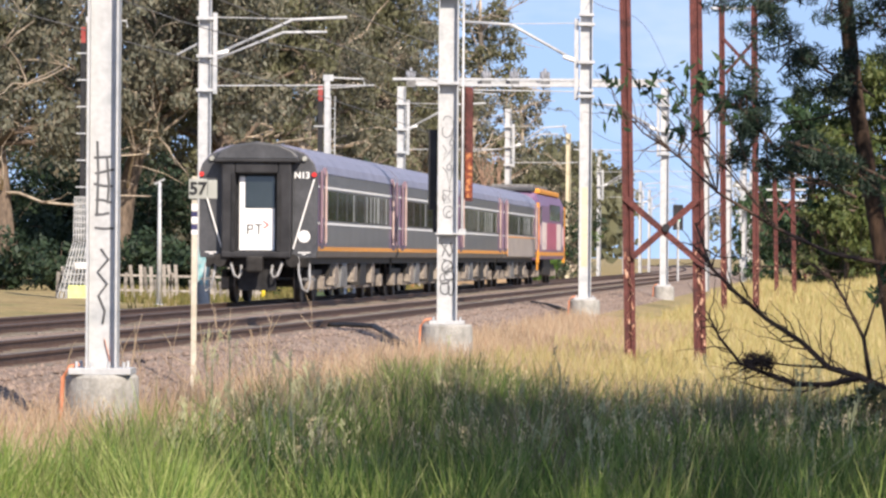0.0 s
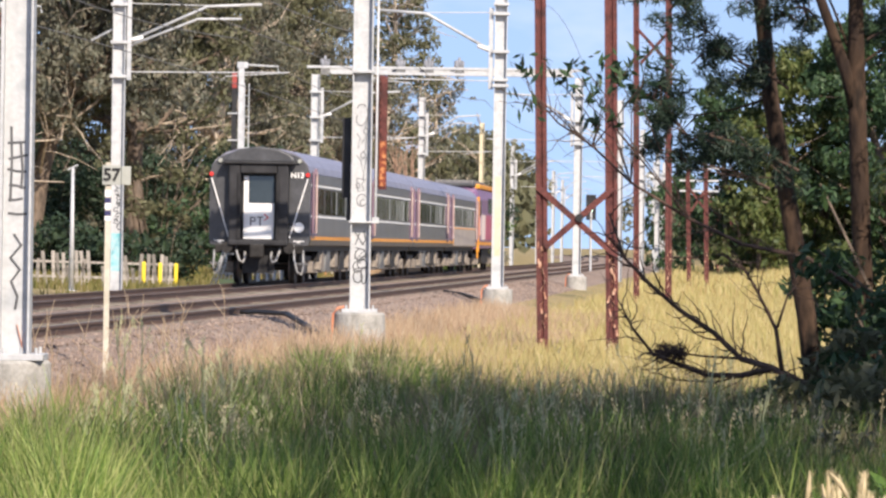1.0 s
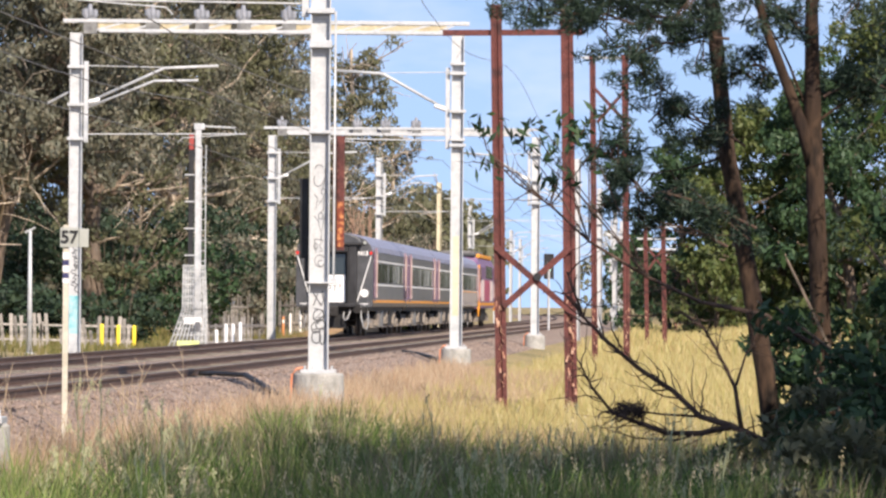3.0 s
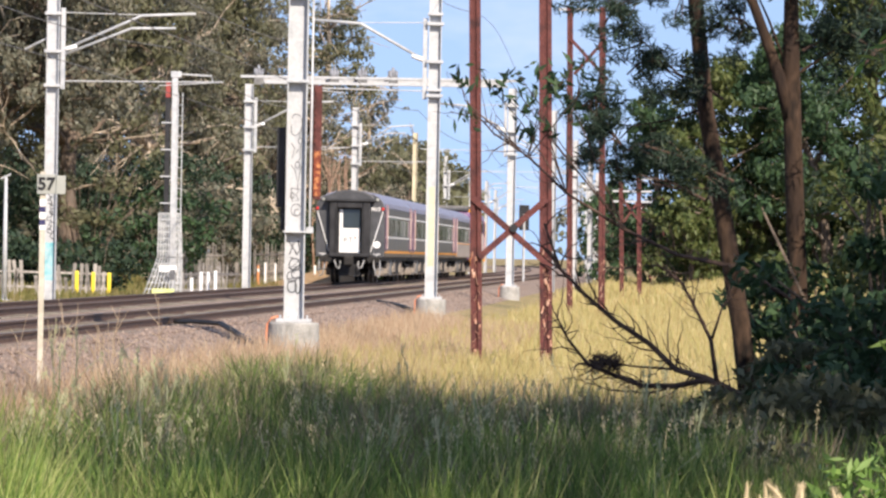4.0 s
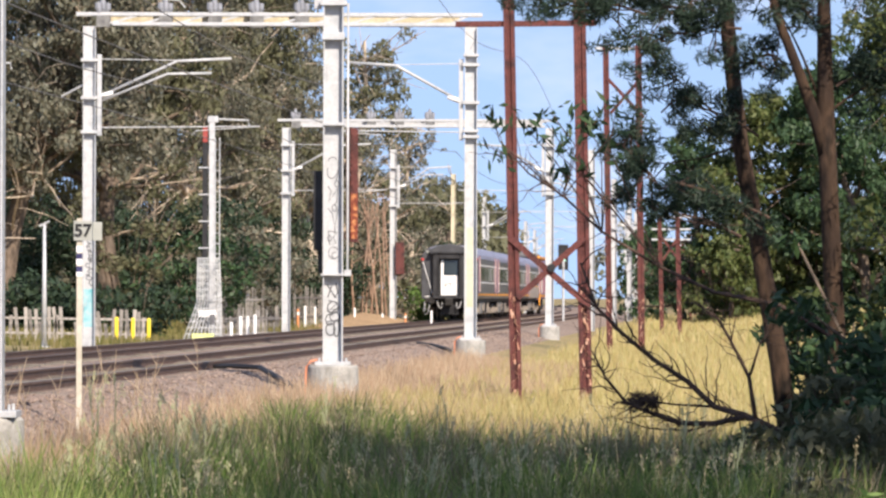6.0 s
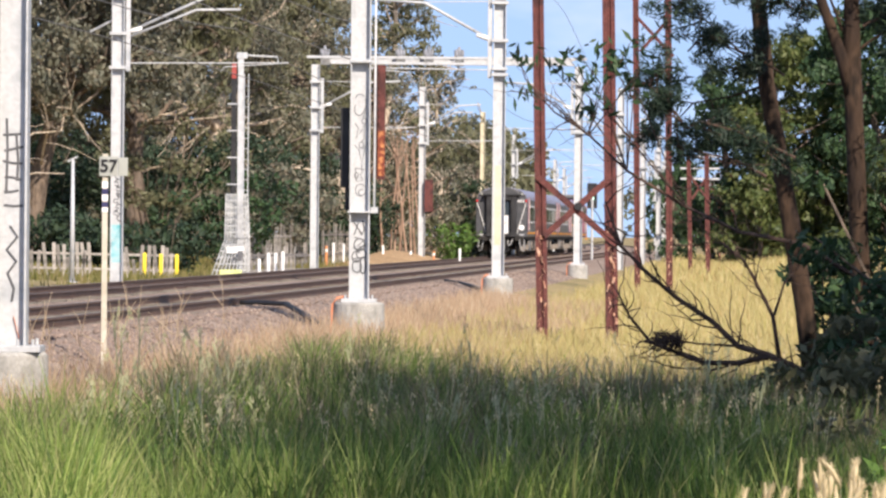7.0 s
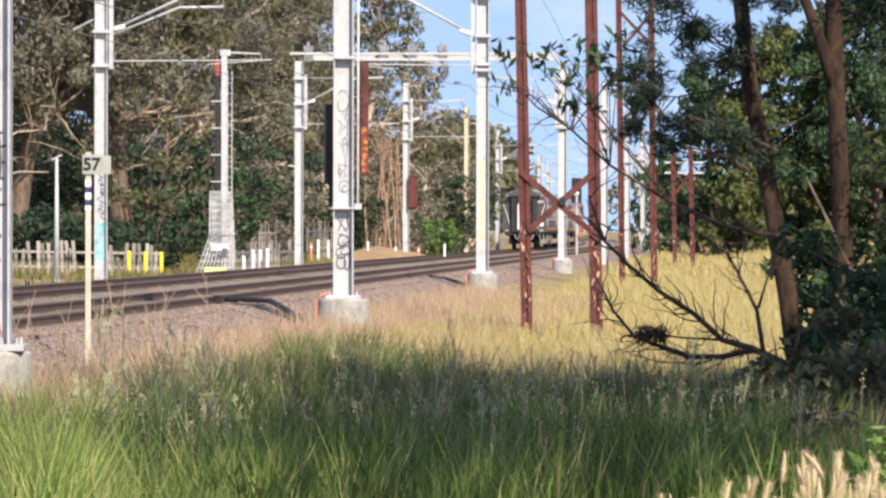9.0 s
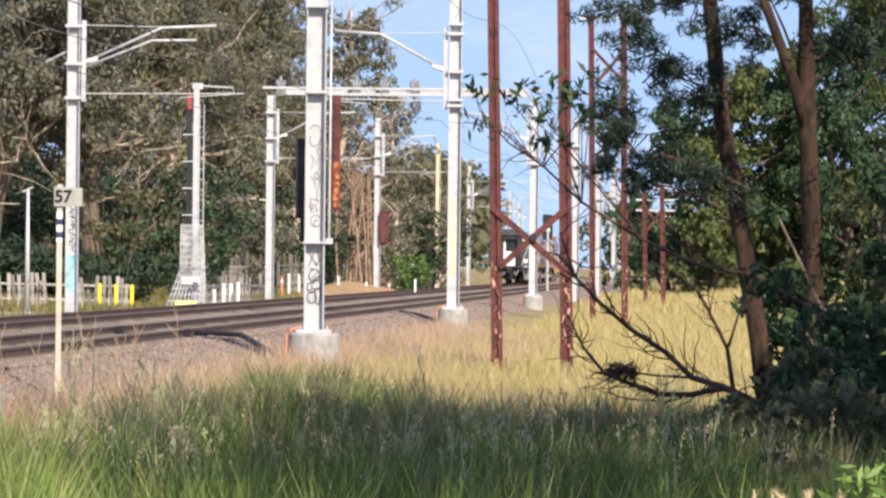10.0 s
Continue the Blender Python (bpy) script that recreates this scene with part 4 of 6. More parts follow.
VAN_BEIGE = material("dull_beige_paint", [(0.30, 0.26, 0.23), (0.38, 0.33, 0.29)], 2, 0.6)
car = passenger_car()
TRAIN = [copy_thing(car, pose(0, 0, 0)) for _ in range(3)]
van = car
rear_end(TRAIN[0])
tagged(TRAIN[0], "charcoal railway passenger car with white end door and diagonal stripes")
part("van_panel", Shape().box(1.405, 1.416, -7.6, 8.2, 1.16, 1.87), VAN_BEIGE, van, "beige lower panel")
part("panel_edge", Shape().box(1.405, 1.414, -7.75, -7.62, 1.16, 2.75).box(1.405, 1.414, -7.6, 8.2, 1.875, 1.93), ORANGE, van, "faded orange panel edge")
part("orange_edge", Shape().box(1.37, 1.43, HALF - 0.12, HALF + 0.03, 0.6, 3.3), ORANGE, van, "bright orange end edge")
tagged(van, "charcoal passenger car with beige panel and orange end")
TRAIN += [van, locomotive()]
OFFSETS = [10.35, 10.35, 10.35, 10.35, 9.7]

# ---- vegetation ----


def rotations(rnd, n):
    """n random rotation matrices."""
    q = rnd.normal(size=(n, 4))
    q /= np.linalg.norm(q, axis=1)[:, None]
    w, x, y, z = q.T
    return np.stack([np.stack([1 - 2 * (y * y + z * z), 2 * (x * y - z * w), 2 * (x * z + y * w)], -1),
                     np.stack([2 * (x * y + z * w), 1 - 2 * (x * x + z * z), 2 * (y * z - x * w)], -1),
                     np.stack([2 * (x * z - y * w), 2 * (y * z + x * w), 1 - 2 * (x * x + y * y)], -1)], 1)


def leaves_at(centres, rnd, length, width, hang=0.0, facing=None, stray=0.6):
    """Folded diamond leaves, one round each centre; turned outwards from their clump where its directions are given."""
    n = len(centres)
    base = np.array([(0, -0.5, 0), (0.5, 0, 0.12), (0, 0.5, 0), (-0.5, 0, 0.12)])
    size = rnd.uniform(0.6, 1.3, (n, 1, 1))
    shape = base[None] * np.array([width, length, width])[None, None] * size
    if facing is None:
        v = np.einsum("nij,nkj->nki", rotations(rnd, n), shape)
    else:
        w = facing + rnd.normal(size=(n, 3)) * stray
        w /= np.linalg.norm(w, axis=1)[:, None]
        u = np.cross(w, rnd.normal(size=(n, 3)))
        u /= np.linalg.norm(u, axis=1)[:, None]
        q = np.cross(w, u)
        v = shape[:, :, :1] * u[:, None] + shape[:, :, 1:2] * q[:, None] + shape[:, :, 2:] * w[:, None]
    if hang:
        v[:, :, 2] *= 1 + hang
    return v + centres[:, None, :]


def clumps(rnd, middles, radii, per, squash=0.75, outward=False):
    """Points scattered in soft balls round the middles, denser towards their skins, and their directions."""
    out, way = [], []
    for m, r in zip(middles, radii):
        k = max(4, int(per * (r ** 2)))
        d = rnd.normal(size=(k, 3))
        d /= np.linalg.norm(d, axis=1)[:, None]
        way.append(d.copy())
        d *= (r * rnd.uniform(0.35, 1.08, k) ** 0.6)[:, None]
        d[:, 2] *= squash
        out.append(m + d)
    if outward:
        return np.concatenate(out), np.concatenate(way)
    return np.concatenate(out)


def tufted(rnd, mids, rs, n=4):
    """Each clump broken up into a few smaller, drooping ones."""
    m2, r2 = [], []
    for m, r in zip(mids, rs):
        for _ in range(n):
            m2.append(np.array(m) + rnd.normal(size=3) * r * np.array([0.62, 0.62, 0.5]))
            r2.append(r * rnd.uniform(0.38, 0.66))
    return m2, r2


def limb(s, rnd, p, d, length, r, n=5, wander=0.25, sides=6, taper=0.45):
    """A bent, tapered branch. Returns its points."""
    pts, rad = [Vector(p)], [r]
    d = Vector(d).normalized()
    for i in range(n):
        d = (d + Vector(rnd.normal(size=3)) * wander).normalized()
        pts.append(pts[-1] + d * length / n)
        rad.append(r * (1 - (1 - taper) * (i + 1) / n))
    s.tube(pts, rad, sides, caps=False)
    return pts, rad


def gum_tree(x, y, height, radius, seed, leaf=None, bare=0.25, density=1.0, leaf_size=(0.34, 0.10), bark=None, lean=(0, 0), label="tall ragged gum tree with grey-green leaves behind the line"):
    rnd = np.random.RandomState(seed)
    z0 = ground_z(x, y) - 0.1
    t = thing("gum_tree", label, "tree", "trees", pose(x, y, z0))
    s = Shape()
    trunk, rad = limb(s, rnd, (0, 0, 0), (lean[0], lean[1], 1), height * 0.86, 0.035 * height ** 0.85, 9, 0.07, 9, 0.2)
    mids, rs = [], []
    count = int(13 + height * 1.1)
    for i in range(count):
        k = bare + (1 - bare) * (i + 0.5) / count
        j = min(len(trunk) - 2, int(k * (len(trunk) - 1)))
        a = i * 2.4 + rnd.uniform(-0.5, 0.5)
        reach = radius * (0.55 + 0.6 * rnd.rand()) * (1.1 - 0.55 * max(0, k - 0.5) * 2)
        pts, rr = limb(s, rnd, trunk[j], (math.cos(a), math.sin(a), 0.35 + 0.5 * rnd.rand()), reach, rad[j] * 0.45, 5, 0.22, 5, 0.25)
        for q in (pts[3], pts[-1]):
            mids.append(np.array(q) + rnd.normal(size=3) * 0.35)
            rs.append(rnd.uniform(0.65, 1.15) * radius / 3.9)
        if rnd.rand() < 0.8:
            p2, _ = limb(s, rnd, pts[2], Vector(rnd.normal(size=3)) + Vector((math.cos(a), math.sin(a), 0.2)), reach * 0.6, rr[2] * 0.6, 4, 0.3, 4, 0.25)
            mids.append(np.array(p2[-1]))
            rs.append(rnd.uniform(0.55, 1.0) * radius / 4.0)
    part("trunk", s, bark or BARK, t, smooth=True)
    dead = Shape()
    for i in range(16 if y < 300 else 0):
        j = rnd.randint(2, len(trunk) - 1)
        a = -1.57 + rnd.normal() * 0.9
        q, qr = limb(dead, rnd, trunk[j], (math.cos(a), math.sin(a), 0.25 + 0.5 * rnd.rand()), radius * rnd.uniform(0.8, 1.35), 0.07, 6, 0.20, 5, 0.3)
        for k in range(3):
            limb(dead, rnd, q[2 + k], Vector(rnd.normal(size=3)) + (q[-1] - q[0]).normalized() * 1.2, radius * 0.45, 0.028, 5, 0.25, 4, 0.3)
    if dead.v:
        tagged(part("bare_wood", dead, BARK_PALE, t, "pale bare dead limbs"), kind="stuff")
    mids, rs = tufted(rnd, mids, rs)
    pts, way = clumps(rnd, mids, rs, 125 * density, 0.85, True)
    ob = new("crown", quads("crown", leaves_at(pts, rnd, *leaf_size, 0.35, way), leaf or LEAF_GUM))
    ob.parent = t
    return t


def shrub(x, y, height, radius, seed, leaf, leaf_size=(0.2, 0.08), per=260, label="leafy green shrub", z=None, name="shrub"):
    rnd = np.random.RandomState(seed)
    z0 = (ground_z(x, y) if z is None else z) - 0.05
    t = thing(name, label, "shrub", "shrubs", pose(x, y, z0))
    s = Shape()
    mids, rs = [], []
    for i in range(int(7 + radius * 4)):
        a = rnd.uniform(0, 6.28)
        reach = rnd.uniform(0.35, 1.0)
        pts, _ = limb(s, rnd, (0.1 * math.cos(a), 0.1 * math.sin(a), 0), (math.cos(a) * reach * radius, math.sin(a) * reach * radius, height * rnd.uniform(0.4, 1.0)), max(height, radius) * 0.9, 0.012 + 0.004 * height, 4, 0.15, 5)
        for q in pts[1:]:
            mids.append(np.array(q) * np.array([1, 1, 0.95]))
            rs.append(rnd.uniform(0.25, 0.5) * radius * 0.8)
    tagged(part("stem", s, BARK, t), kind="stuff")
    pts, way = clumps(rnd, mids, rs, per, 0.75, True)
    up = pts[:, 2] > 0.02
    ob = new("foliage", quads("foliage", leaves_at(pts[up], rnd, *leaf_size, 0.0, way[up]), leaf))
    ob.parent = t
    return t


# gum trees behind the line, rising out of sight on the one side and falling towards the gap of sky
for i, (x, y, h, r) in enumerate(((-26, 191, 21, 6), (-21.3, 187, 20, 5.4), (-17.2, 191, 21, 5.2), (-13.4, 196, 20, 4.8), (-16.5, 235, 24, 6), (-11.5, 226, 22, 4.8), (-11.4, 246, 23, 5.0), (-9.2, 258, 23, 4.6), (-7.2, 262, 25.5, 5.0), (-4.9, 268, 19.0, 4.0), (-2.9, 276, 14.6, 3.3), (-0.8, 284, 13.8, 2.5), (0.7, 290, 10.4, 2.1), (1.7, 298, 7.6, 1.7), (-34, 228, 22, 6.5), (-28, 232, 23, 6.5), (-22.5, 230, 23, 6.0), (-6.3, 256, 21.5, 3.5))):
    gum_tree(x, y, h, r, 40 + i, LEAF_GUM if i % 3 else LEAF_OLIVE, bare=0.33 if i < 4 else 0.24 if i < 7 else 0.06, density=1.4 if i < 14 or i == 17 else 0.8, leaf_size=(0.26, 0.105), bark=BARK_PALE if i % 2 and i > 3 else BARK)
# darker undergrowth below them; LEAF_SHADE carries the shade under the trees in its colour
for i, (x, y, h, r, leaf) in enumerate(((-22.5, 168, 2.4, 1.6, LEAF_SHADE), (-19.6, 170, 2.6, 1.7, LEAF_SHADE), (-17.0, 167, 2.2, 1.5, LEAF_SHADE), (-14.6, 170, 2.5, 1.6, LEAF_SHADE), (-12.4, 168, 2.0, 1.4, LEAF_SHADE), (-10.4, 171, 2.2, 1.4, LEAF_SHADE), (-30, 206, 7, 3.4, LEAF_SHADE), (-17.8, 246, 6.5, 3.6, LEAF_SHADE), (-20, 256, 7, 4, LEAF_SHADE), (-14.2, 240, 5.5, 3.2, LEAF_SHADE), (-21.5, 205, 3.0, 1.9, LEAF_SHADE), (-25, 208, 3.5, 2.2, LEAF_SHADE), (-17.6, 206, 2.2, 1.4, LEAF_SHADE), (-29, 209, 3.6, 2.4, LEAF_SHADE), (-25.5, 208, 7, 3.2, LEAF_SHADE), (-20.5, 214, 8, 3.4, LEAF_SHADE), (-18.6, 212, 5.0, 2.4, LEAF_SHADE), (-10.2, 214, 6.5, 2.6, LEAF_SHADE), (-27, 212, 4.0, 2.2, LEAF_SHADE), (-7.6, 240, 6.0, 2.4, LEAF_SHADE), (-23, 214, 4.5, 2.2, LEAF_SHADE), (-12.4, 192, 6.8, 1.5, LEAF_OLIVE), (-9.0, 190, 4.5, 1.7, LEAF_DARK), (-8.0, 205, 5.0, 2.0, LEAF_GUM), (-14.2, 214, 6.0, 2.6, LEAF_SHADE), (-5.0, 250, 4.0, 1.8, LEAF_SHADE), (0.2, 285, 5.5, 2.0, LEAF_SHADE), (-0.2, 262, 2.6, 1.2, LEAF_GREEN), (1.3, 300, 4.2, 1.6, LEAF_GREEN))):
    shrub(x, y, h, r, 80 + i, leaf, (0.30, 0.13), 160, "dense shrub coloured dark for the shade under gum trees" if leaf is LEAF_SHADE else "olive green shrub beside the line")


def far_woods():
    """Low wooded rise where the line vanishes."""
    rnd = np.random.RandomState(9)
    mids, rs = [], []
    for i in range(420):
        y = rnd.uniform(420, 900)
        u = rnd.uniform(-0.02, 0.12)
        x = u * y
        h = 3 + 9 * max(0, 1 - abs(u - 0.0) / 0.06) + 4 * rnd.rand()
        if abs(x - near_x(y)) < 9 and x < near_x(y) + 12 and x > near_x(y) - 9:
            continue
        for k in range(3):
            mids.append(np.array((x + rnd.normal(), y, h * rnd.uniform(0.2, 1.0) * y / 600)))
            rs.append(rnd.uniform(1.2, 2.6))
    pts = clumps(rnd, mids, rs, 10)
    ob = new("far_woods", quads("far_woods", leaves_at(pts, rnd, 1.1, 0.72), LEAF_OLIVE))
    tagged(ob, "distant olive green woods along the horizon", "woods", kind="stuff")


far_woods()

# ---- pines on the shady side ----


def tuft_points(rnd, mids, rs, per):
    return clumps(rnd, mids, rs, per, 0.7)


def pine(x, y, seed, trunk_pts, radii, branches, leaf=None, label="", leaf_size=(0.17, 0.024), per=1150, bark=None, name="pine_tree", floor=-9.0):
    """trunk_pts in world metres; branches: (start index, direction, length, tuft radius, tufts)."""
    rnd = np.random.RandomState(seed)
    t = thing(name, label, "tree", "pines", pose(x, y, 0))
    off = Vector((x, y, 0))
    s = Shape()
    pts = [Vector(p) - off for p in trunk_pts]
    s.tube(pts, radii, 12)
    mids, rs = [], []
    for j, d, ln, tr, k in branches:
        bp, br = limb(s, rnd, pts[j], d, ln, radii[j] * 0.19, 6, 0.14, 6, 0.2)
        for q in range(k):
            c = bp[-1 - (q % 4)] + Vector(rnd.normal(size=3)) * tr * 0.9
            c.z = max(c.z, floor)
            tw, _ = limb(s, rnd, bp[-1 - (q % 4)], c - bp[-1 - (q % 4)], (c - bp[-1 - (q % 4)]).length, 0.012, 3, 0.1, 4)
            mids.append(np.array(c))
            rs.append(tr * rnd.uniform(0.6, 1.1))
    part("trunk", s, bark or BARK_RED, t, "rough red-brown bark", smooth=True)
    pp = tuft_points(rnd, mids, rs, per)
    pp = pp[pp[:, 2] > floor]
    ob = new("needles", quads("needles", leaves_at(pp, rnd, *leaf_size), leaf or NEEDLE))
    ob.parent = t
    return t


def ring(rnd_seed, n, up, ln, tr, k, lo, hi):
    r = random.Random(rnd_seed)
    return [(r.randint(lo, hi), (math.cos(i * 2.4), math.sin(i * 2.4), up), ln * r.uniform(0.7, 1.2), tr, k) for i in range(n)]


pine(4.15, 52, 3, [(4.06, 52, -1.2), (3.86, 52, 0.4), (3.65, 52, 1.6), (3.42, 52, 2.84), (3.25, 52, 4.4), (3.11, 52, 5.6), (3.21, 52, 6.8), (3.11, 52, 8.2)], [0.12, 0.108, 0.10, 0.09, 0.082, 0.078, 0.065, 0.03],
     [(3, (-1, 0, 0.9), 2.0, 0.22, 8), (4, (-1, -0.1, 0.25), 2.3, 0.28, 14), (4, (-0.8, 0.2, 0.02), 1.6, 0.25, 12), (3, (-0.9, 0, -0.3), 1.3, 0.18, 6)] + ring(5, 3, 0.25, 1.5, 0.3, 6, 6, 7), label="leaning pine with shade-darkened bark and needle tufts")
forked_pine = pine(4.45, 50, 4, [(4.42, 50, -1.2), (4.32, 50, 0.39), (4.25, 50, 1.8), (4.19, 50, 3.1), (4.17, 50, 4.3), (4.22, 50, 5.6), (4.32, 50, 6.8), (4.42, 50, 8.2)], [0.115, 0.105, 0.10, 0.095, 0.068, 0.062, 0.05, 0.03],
     [(3, (-0.35, 0, 1.0), 2.0, 0.24, 6), (3, (0.8, 0, 0.4), 1.8, 0.3, 10)] + ring(6, 3, 0.2, 1.4, 0.3, 6, 6, 7), label="forked pine with red-brown bark")



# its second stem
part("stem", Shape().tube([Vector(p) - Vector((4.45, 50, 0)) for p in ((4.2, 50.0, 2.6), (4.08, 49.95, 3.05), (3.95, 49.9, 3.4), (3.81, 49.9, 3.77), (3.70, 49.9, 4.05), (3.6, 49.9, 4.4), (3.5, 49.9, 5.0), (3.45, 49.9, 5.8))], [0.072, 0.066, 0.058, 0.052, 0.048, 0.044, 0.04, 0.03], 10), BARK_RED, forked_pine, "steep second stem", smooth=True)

LEAF_FIELD = material("yellow_green_leaves", [(0.045, 0.07, 0.022), (0.085, 0.11, 0.032), (0.12, 0.135, 0.045)], rough=0.55, island=True, translucent=0.25)

LEAF_BRIGHT = material("bright_green_leaves", [(0.10, 0.19, 0.04), (0.17, 0.28, 0.07), (0.24, 0.34, 0.11)], rough=0.45, island=True, translucent=0.3)

# tall dark trees at the far end of the field
for i, (x, y, h, r) in enumerate(((19.4, 335, 15.5, 4.2), (22.5, 330, 17.5, 4.6), (26.0, 336, 18.5, 4.9), (30.5, 328, 20.5, 5.4), (35, 334, 26.5, 5.8), (40, 330, 29, 6.2), (16.6, 372, 9.0, 2.8), (46, 338, 28, 6.0), (24.5, 345, 8, 4.0), (29.5, 342, 8, 4.0), (20.8, 326, 6.5, 3.2), (34.0, 322, 7, 3.6))):
    gum_tree(x, y, h, r, 140 + i, (LEAF_DARK, LEAF_FIELD, LEAF_FIELD)[i % 3], bare=0.03, density=0.8, leaf_size=(0.42, 0.19), label="dense dark green tree at the end of the field")

# high crowns beside the line of sight; they shade the foreground
for i, (x, y, reach) in enumerate(((8.2, 37.5, 7.4), (8.4, 34, 6.8), (8.2, 28.5, 7.0), (8.6, 25, 7.2), (11.5, 38, 4.8), (12.5, 32, 4.8), (13.0, 44.0, 3.6))):
    pine(x, y, 60 + i, [(x, y, -1.2), (x - 0.15, y, 1.5), (x - 0.1, y, 4.4), (x - 0.3, y + 0.2, 6.3), (x - 0.5, y, 7.2), (x - 0.6, y, 8.0), (x - 0.6, y, 8.8)], [0.26, 0.24, 0.2, 0.18, 0.14, 0.1, 0.04],
         [(3 + k % 3, (-1, 0.75 * math.sin(k * 2.1), 0.06), reach * (0.7 + 0.1 * (k % 4)), 0.62, 13) for k in range(14 if i == 0 else 10)] + ring(70 + i, 7, 0.1, 3.4, 0.62, 12, 3, 5),
         leaf=LEAF_DARK, leaf_size=(0.36, 0.13), per=80, label="spreading tree with high dark crown", name="spreading_tree", floor=5.2)


def leafy_bough(pts, seed, label):
    """A long drooping bough with narrow sunlit leaves."""
    rnd = np.random.RandomState(seed)
    base = Vector(pts[0])
    t = thing("leafy_bough", label, "branch", "leafy boughs", Matrix.Translation(base))
    pp = [Vector(p) - base for p in pts]
    n = len(pp)
    part("limb", Shape().tube(pp, [0.05 - 0.042 * i / (n - 1) for i in range(n)], 7), TWIG, t, smooth=True)
    mids = []
    for k in range(420):
        j = n - 2 - (k % 2)
        m = pp[j].lerp(pp[j + 1], rnd.rand())
        mids.append(np.array(m) + rnd.normal(size=3) * np.array([0.11, 0.11, 0.13]))
    ob = new("foliage", quads("foliage", leaves_at(np.array(mids), rnd, 0.17, 0.036, 0.2), LEAF_BRIGHT))
    ob.parent = t


leafy_bough([(8.0, 29, 3.4), (6.0, 30.6, 3.5), (4.4, 30.2, 3.0), (3.7, 30, 2.62), (3.15, 30, 2.42)], 91, "sunlit bough with narrow bright green leaves")
leafy_bough([(8.1, 28.6, 1.4), (6.0, 30.6, 1.5), (4.5, 30.2, 1.2), (3.75, 30, 0.85), (3.35, 30, 0.6)], 92, "low sunlit bough with narrow bright green leaves")

# shaded thicket on the near edge of the field
for i, (x, y, h, r, leaf) in enumerate(((5.25, 49.5, 3.6, 0.8, LEAF_DARK), (5.75, 47.5, 4.0, 1.2, LEAF_DARK), (6.5, 51, 4.4, 1.4, LEAF_FIELD), (5.9, 54, 2.8, 1.0, LEAF_FIELD), (5.0, 53.5, 2.4, 0.7, LEAF_DARK), (4.38, 54.5, 2.4, 0.5, LEAF_DARK), (5.5, 55, 2.6, 0.8, LEAF_DARK), (4.75, 48.2, 2.2, 0.55, LEAF_DARK), (6.2, 55, 3.6, 1.1, LEAF_FIELD), (4.9, 46, 1.9, 0.9, LEAF_DARK), (4.1, 47.0, 1.55, 0.45, LEAF_OLIVE), (3.75, 46.2, 1.15, 0.5, LEAF_OLIVE), (4.2, 44.5, 1.3, 0.8, LEAF_DARK), (3.0, 44.6, 0.75, 0.6, LEAF_DARK), (2.2, 44.8, 0.6, 0.45, LEAF_DARK), (3.9, 42.5, 1.2, 0.8, LEAF_OLIVE))):
    shrub(x, y, h, r, 200 + i, leaf, (0.17, 0.063), 850 if r > 0.9 else 1100, "dark shaded shrub under the pines" if leaf is LEAF_DARK else "scrubby shrub at the foot of the pines")
# bright bush close by
shrub(3.50, 28, 1.28, 0.85, 231, LEAF_BRIGHT, (0.15, 0.04), 1500, "bright green sunlit bush among tall grass")
shrub(2.85, 27, 0.98, 0.45, 232, LEAF_BRIGHT, (0.13, 0.036), 1500, "bright green sunlit bush beside straw-coloured grass")


def dead_branch():
    rnd = np.random.RandomState(31)
    t = thing("dead_branch", "bare dark dead branch reaching out over the grass", "branch", m=pose(3.69, 47, -0.27))
    base = Vector((3.69, 47, -0.27))
    arms = [([(3.95, -0.9), (3.69, -0.269), (3.419, -0.141), (3.144, -0.013), (2.846, 0.07), (2.576, 0.322), (2.216, 0.551), (1.917, 0.802), (1.664, 1.054), (1.5, 1.5)], 0.045),
            ([(3.144, -0.024), (2.846, -0.098), (2.51, -0.099), (2.217, 0.006), (1.959, 0.112), (1.75, 0.364), (1.62, 0.62)], 0.034),
            ([(3.25, -0.074), (3.182, 0.369), (2.973, 0.789), (2.866, 0.957), (2.70, 1.08)], 0.026),
            ([(3.193, 0.386), (3.288, 0.706), (3.394, 0.836)], 0.016),
            ([(4.029, 0.748), (3.477, 1.083), (2.843, 1.21), (2.297, 1.461), (1.718, 1.801), (1.323, 2.165), (0.986, 2.388), (0.732, 2.668)], 0.024),
            ([(2.846, 0.07), (2.45, 0.09), (2.1, 0.14), (1.9, 0.05)], 0.014),
            ([(3.0, -0.06), (2.6, -0.17), (2.2, -0.15), (1.8, -0.02)], 0.012)]
    for pts, r in arms:
        pp = [Vector((x, 47 + 0.15 * math.sin(3 * x), z)) - base for x, z in pts]
        n = len(pp)
        part("limb", Shape().tube(pp, [r * (1 - 0.75 * i / (n - 1)) for i in range(n)], 7), TWIG, t, smooth=True)
        s = Shape()
        for p, q in zip(pp[1:], pp[2:]):
            for k in range(8):
                m = p.lerp(q, rnd.rand())
                limb(s, rnd, m, (q - p).normalized() + Vector(rnd.normal(size=3)) * 0.7 + Vector((0, 0, 0.25)), rnd.uniform(0.15, 0.65), r * 0.2 + 0.001, 6, 0.25, 4, 0.25)
        if s.v:
            tagged(part("twig_spray", s, TWIG, t), kind="stuff")
    return t


